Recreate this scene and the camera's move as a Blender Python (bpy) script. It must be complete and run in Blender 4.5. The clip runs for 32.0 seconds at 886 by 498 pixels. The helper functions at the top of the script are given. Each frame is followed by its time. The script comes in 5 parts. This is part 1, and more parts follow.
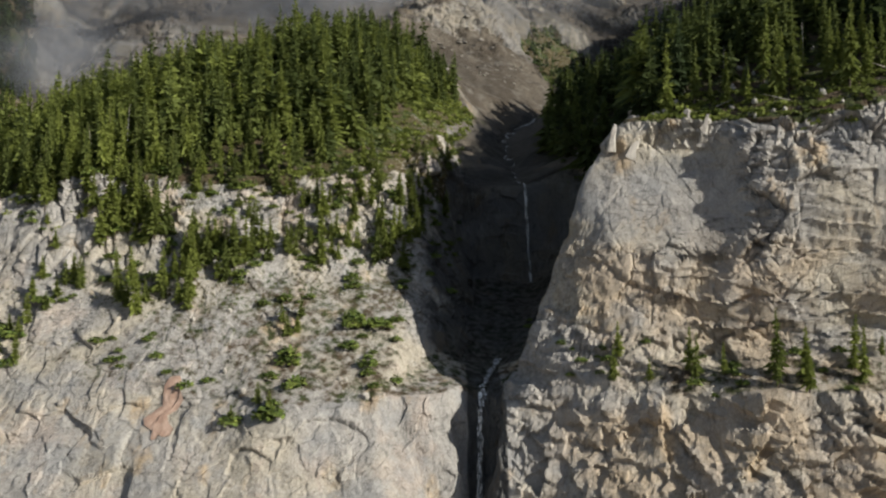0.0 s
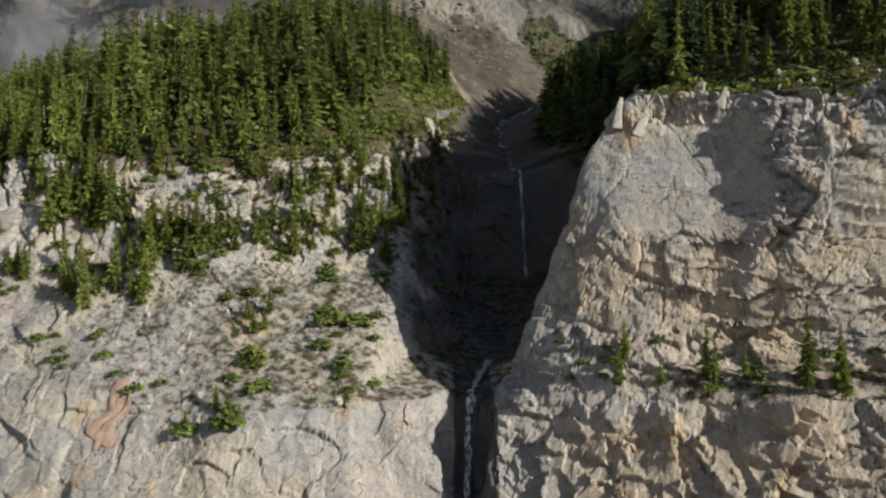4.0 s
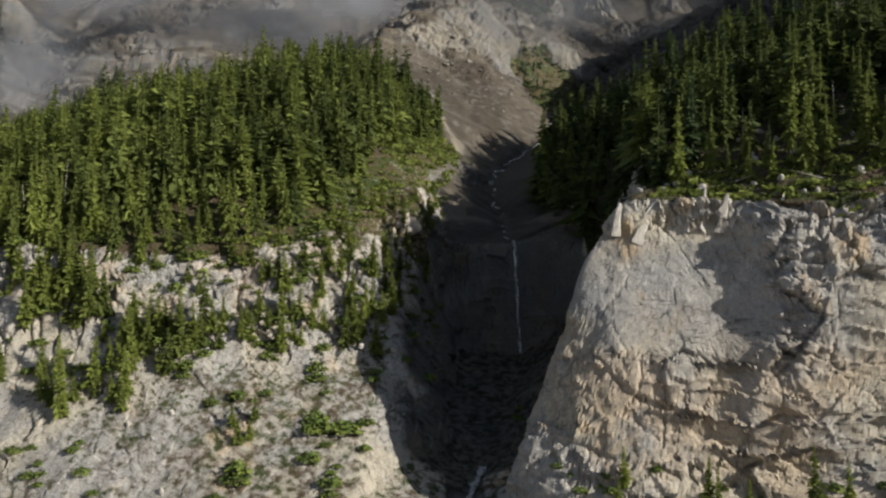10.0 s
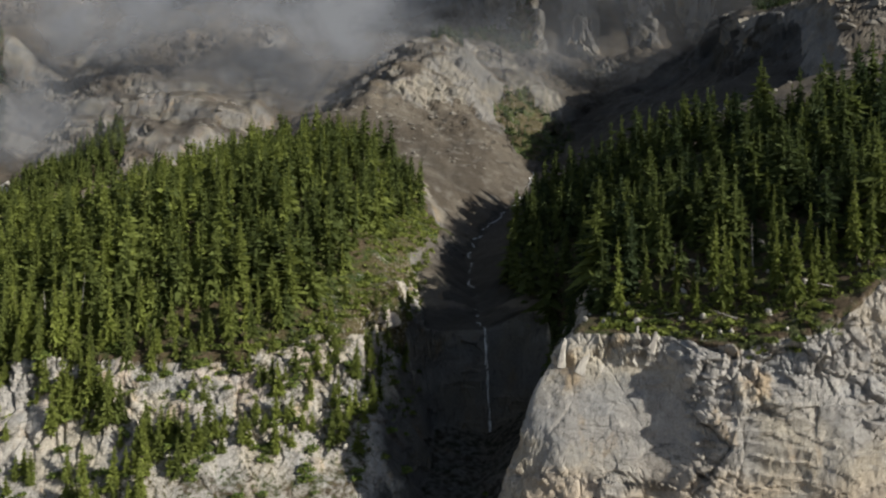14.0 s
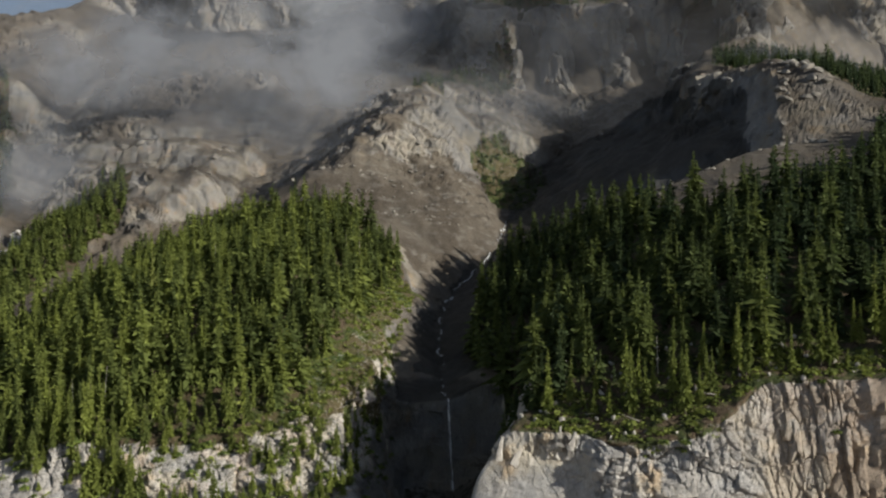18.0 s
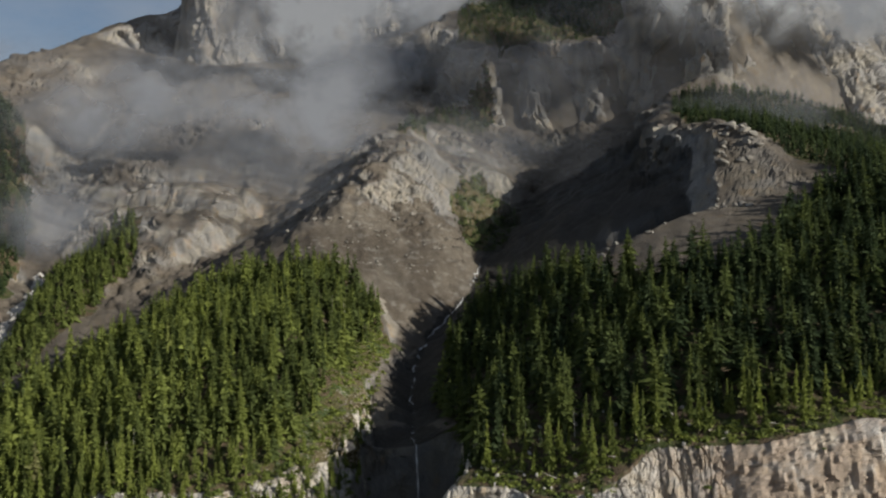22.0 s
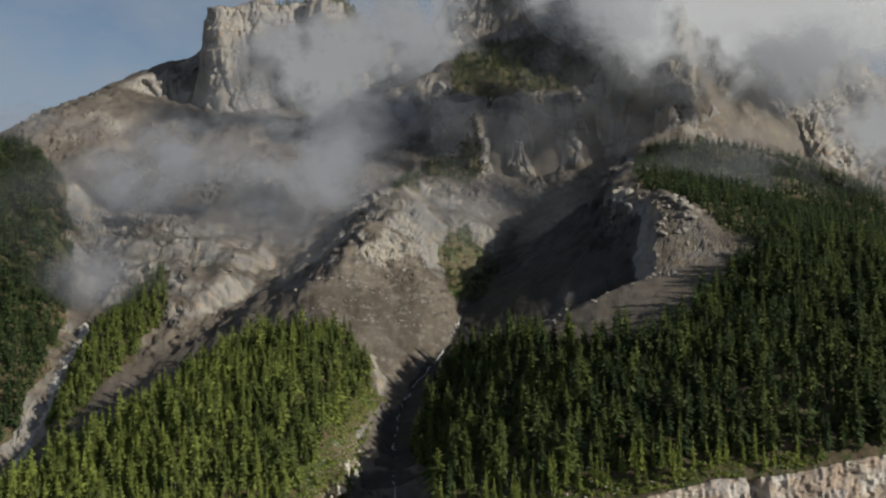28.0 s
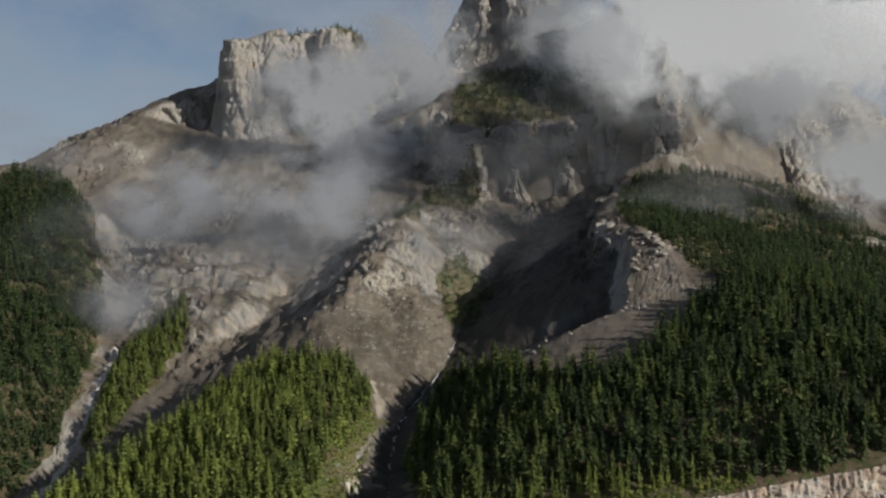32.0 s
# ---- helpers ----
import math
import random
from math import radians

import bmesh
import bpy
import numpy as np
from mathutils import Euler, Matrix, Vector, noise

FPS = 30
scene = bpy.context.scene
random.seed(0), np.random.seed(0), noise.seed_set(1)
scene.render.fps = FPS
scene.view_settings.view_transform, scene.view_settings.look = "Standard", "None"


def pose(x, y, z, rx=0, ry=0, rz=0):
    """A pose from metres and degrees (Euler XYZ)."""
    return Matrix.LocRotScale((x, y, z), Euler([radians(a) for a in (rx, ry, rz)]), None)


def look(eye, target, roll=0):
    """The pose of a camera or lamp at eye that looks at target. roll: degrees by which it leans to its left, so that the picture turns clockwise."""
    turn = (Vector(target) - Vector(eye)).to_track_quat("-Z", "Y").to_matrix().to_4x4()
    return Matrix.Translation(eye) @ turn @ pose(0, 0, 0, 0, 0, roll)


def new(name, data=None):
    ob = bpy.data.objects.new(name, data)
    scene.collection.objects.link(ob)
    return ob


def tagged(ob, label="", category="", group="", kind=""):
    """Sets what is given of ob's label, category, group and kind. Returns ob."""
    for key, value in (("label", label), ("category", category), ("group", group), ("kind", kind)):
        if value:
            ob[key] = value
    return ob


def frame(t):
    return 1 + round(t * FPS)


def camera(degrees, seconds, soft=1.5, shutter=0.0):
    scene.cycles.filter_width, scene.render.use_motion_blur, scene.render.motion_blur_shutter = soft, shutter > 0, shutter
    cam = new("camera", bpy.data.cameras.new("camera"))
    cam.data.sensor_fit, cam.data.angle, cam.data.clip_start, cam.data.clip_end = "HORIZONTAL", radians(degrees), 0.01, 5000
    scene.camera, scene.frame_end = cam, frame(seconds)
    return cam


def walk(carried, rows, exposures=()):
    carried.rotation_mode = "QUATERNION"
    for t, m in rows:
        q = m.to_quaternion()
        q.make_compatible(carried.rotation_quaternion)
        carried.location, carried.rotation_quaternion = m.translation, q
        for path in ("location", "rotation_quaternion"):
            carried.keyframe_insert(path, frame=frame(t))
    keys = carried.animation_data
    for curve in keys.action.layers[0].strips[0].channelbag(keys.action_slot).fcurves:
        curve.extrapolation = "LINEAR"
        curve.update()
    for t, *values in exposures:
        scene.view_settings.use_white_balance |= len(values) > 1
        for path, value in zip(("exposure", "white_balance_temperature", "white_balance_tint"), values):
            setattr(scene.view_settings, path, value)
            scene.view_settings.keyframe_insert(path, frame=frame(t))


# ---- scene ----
cam = camera(57.0, 32.0, soft=2.3)
METRES, EYE, TILT, LEAN, TURN = 400.0, 120.0, 0.0, 0.0, 0.0
ROWS = [
    (0.0, 0.0, 0.0, 0.0, 0.0, 0.0, -0.0),
    (0.5, 0.001, 0.0057, -0.0009, -0.03, -0.04, -0.04),
    (1.0, 0.0021, 0.0121, -0.0018, -0.06, -0.09, -0.08),
    (1.5, 0.003, 0.0188, -0.0028, -0.09, -0.11, -0.12),
    (2.0, 0.0038, 0.0252, -0.0038, -0.12, -0.12, -0.15),
    (2.5, 0.0045, 0.0322, -0.0049, -0.17, -0.1, -0.18),
    (3.0, 0.0051, 0.0379, -0.0058, -0.2, -0.07, -0.2),
    (3.5, 0.0054, 0.0437, -0.0063, -0.24, -0.04, -0.23),
    (5.5, 0.0057, 0.0603, -0.0014, -0.4, 0.04, -0.31),
    (6.0, 0.0056, 0.0631, 0.0014, -0.43, 0.06, -0.32),
    (6.5, 0.0053, 0.0658, 0.0049, -0.49, 0.08, -0.33),
    (7.0, 0.0052, 0.068, 0.0084, -0.52, 0.1, -0.33),
    (7.5, 0.0051, 0.0701, 0.013, -0.56, 0.11, -0.33),
    (8.0, 0.0051, 0.0715, 0.0174, -0.58, 0.15, -0.34),
    (8.5, 0.0047, 0.0722, 0.0233, -0.66, 0.21, -0.35),
    (9.0, 0.0046, 0.0716, 0.0293, -0.72, 0.24, -0.36),
    (9.5, 0.0047, 0.0693, 0.0375, -0.78, 0.18, -0.34),
    (10.0, 0.0054, 0.0634, 0.0453, -0.83, 0.14, -0.33),
    (10.5, 0.0067, 0.0533, 0.0549, -0.89, 0.07, -0.3),
    (11.0, 0.0081, 0.0438, 0.0634, -0.94, 0.0, -0.28),
    (11.5, 0.0094, 0.034, 0.0732, -1.03, -0.06, -0.28),
    (12.0, 0.0108, 0.0266, 0.0816, -1.08, -0.08, -0.27),
    (12.5, 0.0122, 0.0189, 0.0913, -1.15, -0.09, -0.26),
    (13.0, 0.0136, 0.0126, 0.0998, -1.19, -0.1, -0.23),
    (13.5, 0.0153, 0.0054, 0.1096, -1.24, -0.1, -0.21),
    (14.0, 0.0167, -0.0012, 0.1183, -1.28, -0.12, -0.21),
    (14.5, 0.0184, -0.0096, 0.1283, -1.34, -0.14, -0.21),
    (15.0, 0.0202, -0.0183, 0.1372, -1.39, -0.16, -0.2),
    (15.5, 0.0225, -0.0299, 0.1479, -1.45, -0.2, -0.17),
    (17.5, 0.0328, -0.0914, 0.191, -1.76, -0.43, -0.07),
    (18.0, 0.0359, -0.1083, 0.2017, -1.82, -0.52, -0.04),
    (18.5, 0.0398, -0.1285, 0.2141, -1.89, -0.63, 0.01),
    (19.0, 0.0429, -0.1463, 0.2249, -1.93, -0.72, 0.05),
    (19.5, 0.0469, -0.1666, 0.2371, -1.92, -0.8, 0.14),
    (20.0, 0.0504, -0.1844, 0.248, -1.9, -0.9, 0.21),
    (20.5, 0.0547, -0.2047, 0.2602, -1.88, -0.97, 0.27),
    (21.0, 0.0587, -0.2223, 0.2706, -1.87, -1.02, 0.32),
    (21.5, 0.0632, -0.241, 0.2817, -1.86, -1.08, 0.36),
    (22.0, 0.0674, -0.2596, 0.2931, -1.85, -1.14, 0.38),
    (22.5, 0.0715, -0.2786, 0.3043, -1.84, -1.2, 0.45),
    (23.0, 0.076, -0.2976, 0.3154, -1.79, -1.25, 0.52),
    (23.5, 0.0805, -0.3169, 0.3268, -1.73, -1.33, 0.6),
    (24.0, 0.0852, -0.3367, 0.3381, -1.67, -1.39, 0.65),
    (24.5, 0.0899, -0.3562, 0.3493, -1.61, -1.46, 0.71),
    (25.0, 0.0949, -0.3763, 0.3602, -1.55, -1.51, 0.76),
    (25.5, 0.0998, -0.3962, 0.3712, -1.48, -1.56, 0.78),
    (27.5, 0.1202, -0.4777, 0.4173, -0.98, -1.75, 0.91),
    (28.0, 0.1254, -0.4985, 0.4292, -0.73, -1.79, 1.0),
    (28.5, 0.1308, -0.519, 0.4408, -0.44, -1.82, 1.1),
    (29.0, 0.1365, -0.5396, 0.4523, -0.14, -1.85, 1.2),
    (29.5, 0.1422, -0.56, 0.4641, 0.11, -1.88, 1.27),
    (30.0, 0.1478, -0.5805, 0.4752, 0.25, -1.9, 1.3),
    (30.5, 0.1535, -0.6007, 0.4858, 0.27, -1.93, 1.3),
    (31.0, 0.1591, -0.621, 0.4958, 0.24, -1.96, 1.3),
    (31.5, 0.1647, -0.641, 0.5048, 0.25, -1.99, 1.29),
    (32.0, 0.171, -0.6612, 0.5131, 0.35, -2.0, 1.3),
]
walk(cam, [(t, pose(0, 0, EYE, TILT, LEAN, TURN) @ pose(METRES * x, METRES * y, METRES * z, 90 + pitch, roll, yaw)) for t, x, y, z, yaw, pitch, roll in ROWS])


# ---- light ----
SUN = Vector((0.80, -0.43, 0.385)).normalized()      # towards the sun
sun_data = bpy.data.lights.new("sun", "SUN")
sun_data.energy, sun_data.angle, sun_data.color = 6.5, radians(0.6), (1.0, 0.95, 0.83)
sun = new("sun", sun_data)
sun.matrix_world = look(SUN * 900, (0, 0, 0))

world = bpy.data.worlds.new("sky")
scene.world = world
world.use_nodes = True
wt = world.node_tree
wt.nodes.clear()


def wnode(kind, **kw):
    n = wt.nodes.new(kind)
    for k, v in kw.items():
        n.inputs[k].default_value = v
    return n


sky = wnode("ShaderNodeTexSky")
sky.sky_type, sky.sun_disc = "NISHITA", False
sky.sun_elevation = math.asin(SUN.z)
sky.sun_rotation = math.atan2(SUN.x, SUN.y)
sky.altitude = 1500
w_tc = wnode("ShaderNodeTexCoord")
w_map = wnode("ShaderNodeMapping", Scale=(1.0, 1.0, 2.2))
w_noise = wnode("ShaderNodeTexNoise", Scale=3.0, Detail=7.0, Roughness=0.55)
w_ramp = wnode("ShaderNodeValToRGB")
w_ramp.color_ramp.elements[0].position, w_ramp.color_ramp.elements[1].position = 0.36, 0.63
w_mix = wnode("ShaderNodeMixRGB")
w_mix.inputs[2].default_value = (4.2, 4.9, 5.9, 1)
w_bg = wnode("ShaderNodeBackground", Strength=0.063)
w_out = wnode("ShaderNodeOutputWorld")
wt.links.new(w_tc.outputs["Generated"], w_map.inputs[0])
wt.links.new(w_map.outputs[0], w_noise.inputs["Vector"])
wt.links.new(w_noise.outputs[0], w_ramp.inputs[0])
wt.links.new(w_ramp.outputs[0], w_mix.inputs[0])
wt.links.new(sky.outputs[0], w_mix.inputs[1])
wt.links.new(w_mix.outputs[0], w_bg.inputs[0])
wt.links.new(w_bg.outputs[0], w_out.inputs[0])


# ---- materials ----
class Mat:
    """A node material with short ways to add nodes."""

    def __init__(self, name, rough=0.9, spec=0.25):
        self.m = bpy.data.materials.new(name)
        self.m.use_nodes = True
        self.t = self.m.node_tree
        self.b = self.t.nodes["Principled BSDF"]
        self.b.inputs["Roughness"].default_value = rough
        self.b.inputs["Specular IOR Level"].default_value = spec
        self.tc = self.t.nodes.new("ShaderNodeTexCoord")

    def link(self, a, b):
        self.t.links.new(a, b)

    def coords(self, scale=(1, 1, 1), kind="Object"):
        n = self.t.nodes.new("ShaderNodeMapping")
        n.inputs["Scale"].default_value = scale
        self.link(self.tc.outputs[kind], n.inputs[0])
        return n.outputs[0]

    def noise(self, scale, detail=5.0, stretch=(1, 1, 1), rough=0.6, distort=0.0):
        n = self.t.nodes.new("ShaderNodeTexNoise")
        n.inputs["Scale"].default_value, n.inputs["Detail"].default_value = scale, detail
        n.inputs["Roughness"].default_value, n.inputs["Distortion"].default_value = rough, distort
        self.link(self.coords(stretch), n.inputs["Vector"])
        return n.outputs[0]

    def cells(self, scale, stretch=(1, 1, 1), feature="DISTANCE_TO_EDGE", out="Distance"):
        n = self.t.nodes.new("ShaderNodeTexVoronoi")
        n.feature = feature
        n.inputs["Scale"].default_value = scale
        self.link(self.coords(stretch), n.inputs["Vector"])
        return n.outputs[out]

    def cracks(self, scale, stretch, wide):
        """Wandering joint lines: one in the joint, nought beside it."""
        n = self.noise(scale, 5.0, stretch, 0.55, 0.3)
        return self.ramp(self.math("ABSOLUTE", self.math("SUBTRACT", n, 0.5), 0.0), wide, 0.0)

    def ramp(self, value, lo, hi):
        n = self.t.nodes.new("ShaderNodeMapRange")
        n.interpolation_type = "SMOOTHSTEP"
        n.inputs["From Min"].default_value, n.inputs["From Max"].default_value = lo, hi
        self.link(value, n.inputs["Value"])
        return n.outputs[0]

    def math(self, op, a, b):
        n = self.t.nodes.new("ShaderNodeMath")
        n.operation = op
        for k, v in enumerate((a, b)):
            if isinstance(v, (int, float)):
                n.inputs[k].default_value = v
            else:
                self.link(v, n.inputs[k])
        return n.outputs[0]

    def mix(self, f, a, b, blend="MIX"):
        n = self.t.nodes.new("ShaderNodeMixRGB")
        n.blend_type = blend
        for k, v in ((0, f), (1, a), (2, b)):
            if isinstance(v, (int, float)):
                n.inputs[k].default_value = v
            elif isinstance(v, tuple):
                n.inputs[k].default_value = (*v, 1)
            else:
                self.link(v, n.inputs[k])
        return n.outputs[0]

    def attribute(self, name):
        n = self.t.nodes.new("ShaderNodeAttribute")
        n.attribute_name = name
        return n

    def colour(self, c):
        if isinstance(c, tuple):
            self.b.inputs["Base Color"].default_value = (*c, 1)
        else:
            self.link(c, self.b.inputs["Base Color"])
        return self

    def bump(self, height, distance=0.3, strength=0.8, under=None):
        n = self.t.nodes.new("ShaderNodeBump")
        n.inputs["Distance"].default_value, n.inputs["Strength"].default_value = distance, strength
        self.link(height, n.inputs["Height"])
        if under is not None:
            self.link(under, n.inputs["Normal"])
        self.link(n.outputs[0], self.b.inputs["Normal"])
        return n.outputs[0]


def rock_colour(m, tone=1.0):
    """Weathered grey limestone with ochre stains, pale scars and dark seams."""
    big = m.ramp(m.noise(0.045, 4, distort=0.6), 0.42, 0.62)
    c = m.mix(big, tuple(v * tone for v in (0.365, 0.35, 0.335)), tuple(v * tone for v in (0.44, 0.40, 0.335)))
    ochre = m.ramp(m.noise(0.11, 5, (1, 1, 0.5)), 0.56, 0.70)
    c = m.mix(m.math("MULTIPLY", ochre, 0.75), c, tuple(v * tone for v in (0.48, 0.355, 0.22)))
    pale = m.ramp(m.noise(0.28, 6, (1.3, 1.3, 0.35)), 0.55, 0.72)
    c = m.mix(m.math("MULTIPLY", pale, 0.6), c, tuple(v * tone for v in (0.58, 0.55, 0.51)))
    streak = m.ramp(m.noise(0.5, 5, (1.5, 1.5, 0.12), 0.65), 0.56, 0.70)
    c = m.mix(m.math("MULTIPLY", streak, 0.65), c, (0.13, 0.125, 0.125))
    xyz = m.t.nodes.new("ShaderNodeSeparateXYZ")
    m.link(m.tc.outputs["Object"], xyz.inputs[0])
    warm = m.math("MULTIPLY", m.math("MULTIPLY", m.ramp(xyz.outputs[0], 85, 130), m.ramp(xyz.outputs[2], 235, 205)), m.ramp(m.noise(0.08, 4), 0.3, 0.55))
    c = m.mix(m.math("MULTIPLY", warm, 0.85), c, tuple(v * tone for v in (0.285, 0.222, 0.172)))
    low = m.math("MULTIPLY", m.math("MULTIPLY", m.ramp(xyz.outputs[2], 128, 114), m.ramp(xyz.outputs[0], 16, 30)), m.ramp(m.noise(0.07, 5), 0.34, 0.58))
    c = m.mix(m.math("MULTIPLY", low, 0.7), c, tuple(v * tone for v in (0.47, 0.375, 0.275)))
    rose = m.math("MULTIPLY", m.ramp(m.noise(0.09, 5, (1, 1, 0.6)), 0.52, 0.64), m.ramp(xyz.outputs[0], 12, 0))
    c = m.mix(m.math("MULTIPLY", rose, 0.55), c, tuple(v * tone for v in (0.46, 0.385, 0.335)))
    joint = m.math("MULTIPLY", m.cracks(0.10, (0.7, 0.7, 2.6), 0.012), m.ramp(m.noise(0.06, 3), 0.52, 0.64))
    fine = m.math("MULTIPLY", m.cracks(0.16, (2.2, 2.2, 0.5), 0.016), m.ramp(m.noise(0.09, 3), 0.54, 0.64))
    joint = m.math("MAXIMUM", joint, m.math("MULTIPLY", fine, 0.7))
    hair = m.noise(0.42, 9.0, (1.25, 1.25, 0.75), 0.72, 0.2)
    hair = m.ramp(m.math("ABSOLUTE", m.math("SUBTRACT", hair, 0.5), 0.0), 0.022, 0.0)
    hair = m.math("MULTIPLY", hair, m.ramp(m.noise(0.16, 4), 0.42, 0.56))
    joint = m.math("MAXIMUM", joint, m.math("MULTIPLY", hair, 0.5))
    blue = m.ramp(m.noise(0.075, 5, (1, 1, 1.4), 0.6), 0.53, 0.62)
    c = m.mix(m.math("MULTIPLY", blue, 0.35), c, tuple(v * tone for v in (0.30, 0.315, 0.335)))
    c = m.mix(m.math("MULTIPLY", joint, 0.7), c, (0.10, 0.092, 0.085))
    grain = m.noise(2.6, 6, (1, 1, 0.7), 0.7)
    c = m.mix(0.5, c, m.mix(m.ramp(grain, 0.3, 0.7), (0.55, 0.54, 0.53), (1.2, 1.19, 1.18)), "MULTIPLY")
    return c, grain, joint


def make_rock(name, tone):
    m = Mat(name, 0.92, 0.2)
    c, grain, joint = rock_colour(m, tone)
    zone = m.attribute("zone")
    sep = m.t.nodes.new("ShaderNodeSeparateColor")
    m.link(zone.outputs["Color"], sep.inputs[0])
    forest, talus, green = sep.outputs[0], sep.outputs[1], sep.outputs[2]
    # gravel of the talus
    g = m.mix(m.ramp(m.noise(0.06, 5, (1, 0.35, 0.35)), 0.40, 0.62), (0.066, 0.050, 0.036), (0.108, 0.085, 0.063))
    g = m.mix(m.ramp(m.noise(1.1, 8, rough=0.75), 0.34, 0.72), m.mix(0.6, g, (0.3, 0.3, 0.3), "MULTIPLY"), g)
    g = m.mix(m.math("MULTIPLY", m.ramp(m.noise(0.14, 7, (0.8, 0.8, 1.8), 0.6), 0.50, 0.72), 0.28), g, (0.23, 0.205, 0.175))
    c = m.mix(talus, c, m.mix(m.ramp(talus, 0.82, 0.98), g, m.mix(1.0, g, (1.40, 1.52, 1.66), "MULTIPLY")))
    # needle litter, brown soil and low scrub under the trees
    s = m.mix(m.ramp(m.noise(0.22, 6), 0.42, 0.60), (0.125, 0.092, 0.060), (0.060, 0.078, 0.025))
    s = m.mix(m.ramp(m.noise(1.3, 6, rough=0.7), 0.35, 0.68), m.mix(0.7, s, (0.35, 0.35, 0.35), "MULTIPLY"), s)
    patch = m.ramp(m.math("ADD", forest, m.math("MULTIPLY", m.math("SUBTRACT", m.noise(0.5, 6, rough=0.65), 0.5), 0.9)), 0.40, 0.60)
    c = m.mix(patch, c, s)
    v = m.mix(m.ramp(m.noise(0.7, 6), 0.4, 0.62), (0.030, 0.055, 0.015), (0.085, 0.095, 0.026))
    v = m.mix(m.ramp(m.noise(0.09, 3), 0.42, 0.56), v, (0.085, 0.070, 0.034))
    tuft = m.ramp(m.math("ADD", green, m.math("MULTIPLY", m.math("SUBTRACT", m.noise(0.9, 6, rough=0.7), 0.5), 1.1)), 0.46, 0.60)
    c = m.mix(tuft, c, v)
    # seeping rock of the gorge, with shade of gorge, slope and basin painted in
    wet_shade = m.ramp(m.math("ADD", zone.outputs["Alpha"], m.math("MULTIPLY", m.math("SUBTRACT", m.noise(0.25, 5, (1, 1, 0.4)), 0.5), 0.8)), 0.35, 0.65)
    c = m.mix(wet_shade, c, m.mix(1.0, c, (0.29, 0.30, 0.31), "MULTIPLY"))
    m.link(m.math("SUBTRACT", 0.92, m.math("MULTIPLY", wet_shade, 0.35)), m.b.inputs["Roughness"])
    m.colour(c)
    n1 = m.bump(m.noise(0.8, 9, (1.6, 1.6, 0.35), 0.74), 0.9, 0.6)
    n2 = m.bump(m.noise(0.9, 9, (0.8, 0.8, 1.5), 0.74), 0.8, 0.6, n1)
    n3 = m.bump(joint, -0.5, 0.6, n2)
    m.bump(grain, 0.18, 0.5, n3)
    return m.m


def make_plain(name, a, b, scale, rough=0.9, stretch=(1, 1, 1), distance=0.1):
    m = Mat(name, rough)
    n = m.noise(scale, 6, stretch, 0.65)
    m.colour(m.mix(m.ramp(n, 0.35, 0.68), a, b))
    m.bump(n, distance, 0.7)
    return m.m


def make_needles(name, per_object):
    m = Mat(name, 0.75, 0.2)
    if per_object:
        info = m.t.nodes.new("ShaderNodeObjectInfo")
        tint = m.math("ADD", m.math("MULTIPLY", info.outputs["Random"], 0.62), 0.33)
    else:
        tint = m.attribute("tint").outputs["Fac"]
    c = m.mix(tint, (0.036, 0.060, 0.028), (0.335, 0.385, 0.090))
    geo = m.t.nodes.new("ShaderNodeNewGeometry")
    c = m.mix(m.math("MULTIPLY", geo.outputs["Random Per Island"], m.math("ADD", m.math("MULTIPLY", tint, 0.45), 0.05)), c, (0.20, 0.235, 0.06))
    c = m.mix(m.ramp(tint, 0.966, 0.972), c, (0.20, 0.165, 0.11))
    c = m.mix(m.ramp(m.noise(1.4, 4), 0.3, 0.75), m.mix(0.6, c, (0.4, 0.42, 0.4), "MULTIPLY"), c)
    m.colour(c)
    tl = m.t.nodes.new("ShaderNodeBsdfTranslucent")
    mx = m.t.nodes.new("ShaderNodeMixShader")
    mx.inputs[0].default_value = 0.4
    m.link(m.mix(0.0, c, c), tl.inputs[0])
    m.link(m.b.outputs[0], mx.inputs[1])
    m.link(tl.outputs[0], mx.inputs[2])
    m.link(mx.outputs[0], m.t.nodes["Material Output"].inputs[0])
    return m.m


def make_water():
    m = Mat("falling_water", 0.35, 0.5)
    n = m.noise(1.2, 7, (3.0, 3.0, 0.25), 0.7)
    m.colour(m.mix(m.ramp(n, 0.35, 0.65), (0.55, 0.58, 0.62), (0.86, 0.88, 0.9)))
    m.bump(n, 0.2, 0.6)
    tr = m.t.nodes.new("ShaderNodeBsdfTransparent")
    mx = m.t.nodes.new("ShaderNodeMixShader")
    m.link(m.ramp(m.noise(0.9, 6, (3.0, 3.0, 0.12), 0.7), 0.42, 0.62), mx.inputs[0])
    m.link(tr.outputs[0], mx.inputs[1])
    m.link(m.b.outputs[0], mx.inputs[2])
    m.link(mx.outputs[0], m.t.nodes["Material Output"].inputs[0])
    return m.m


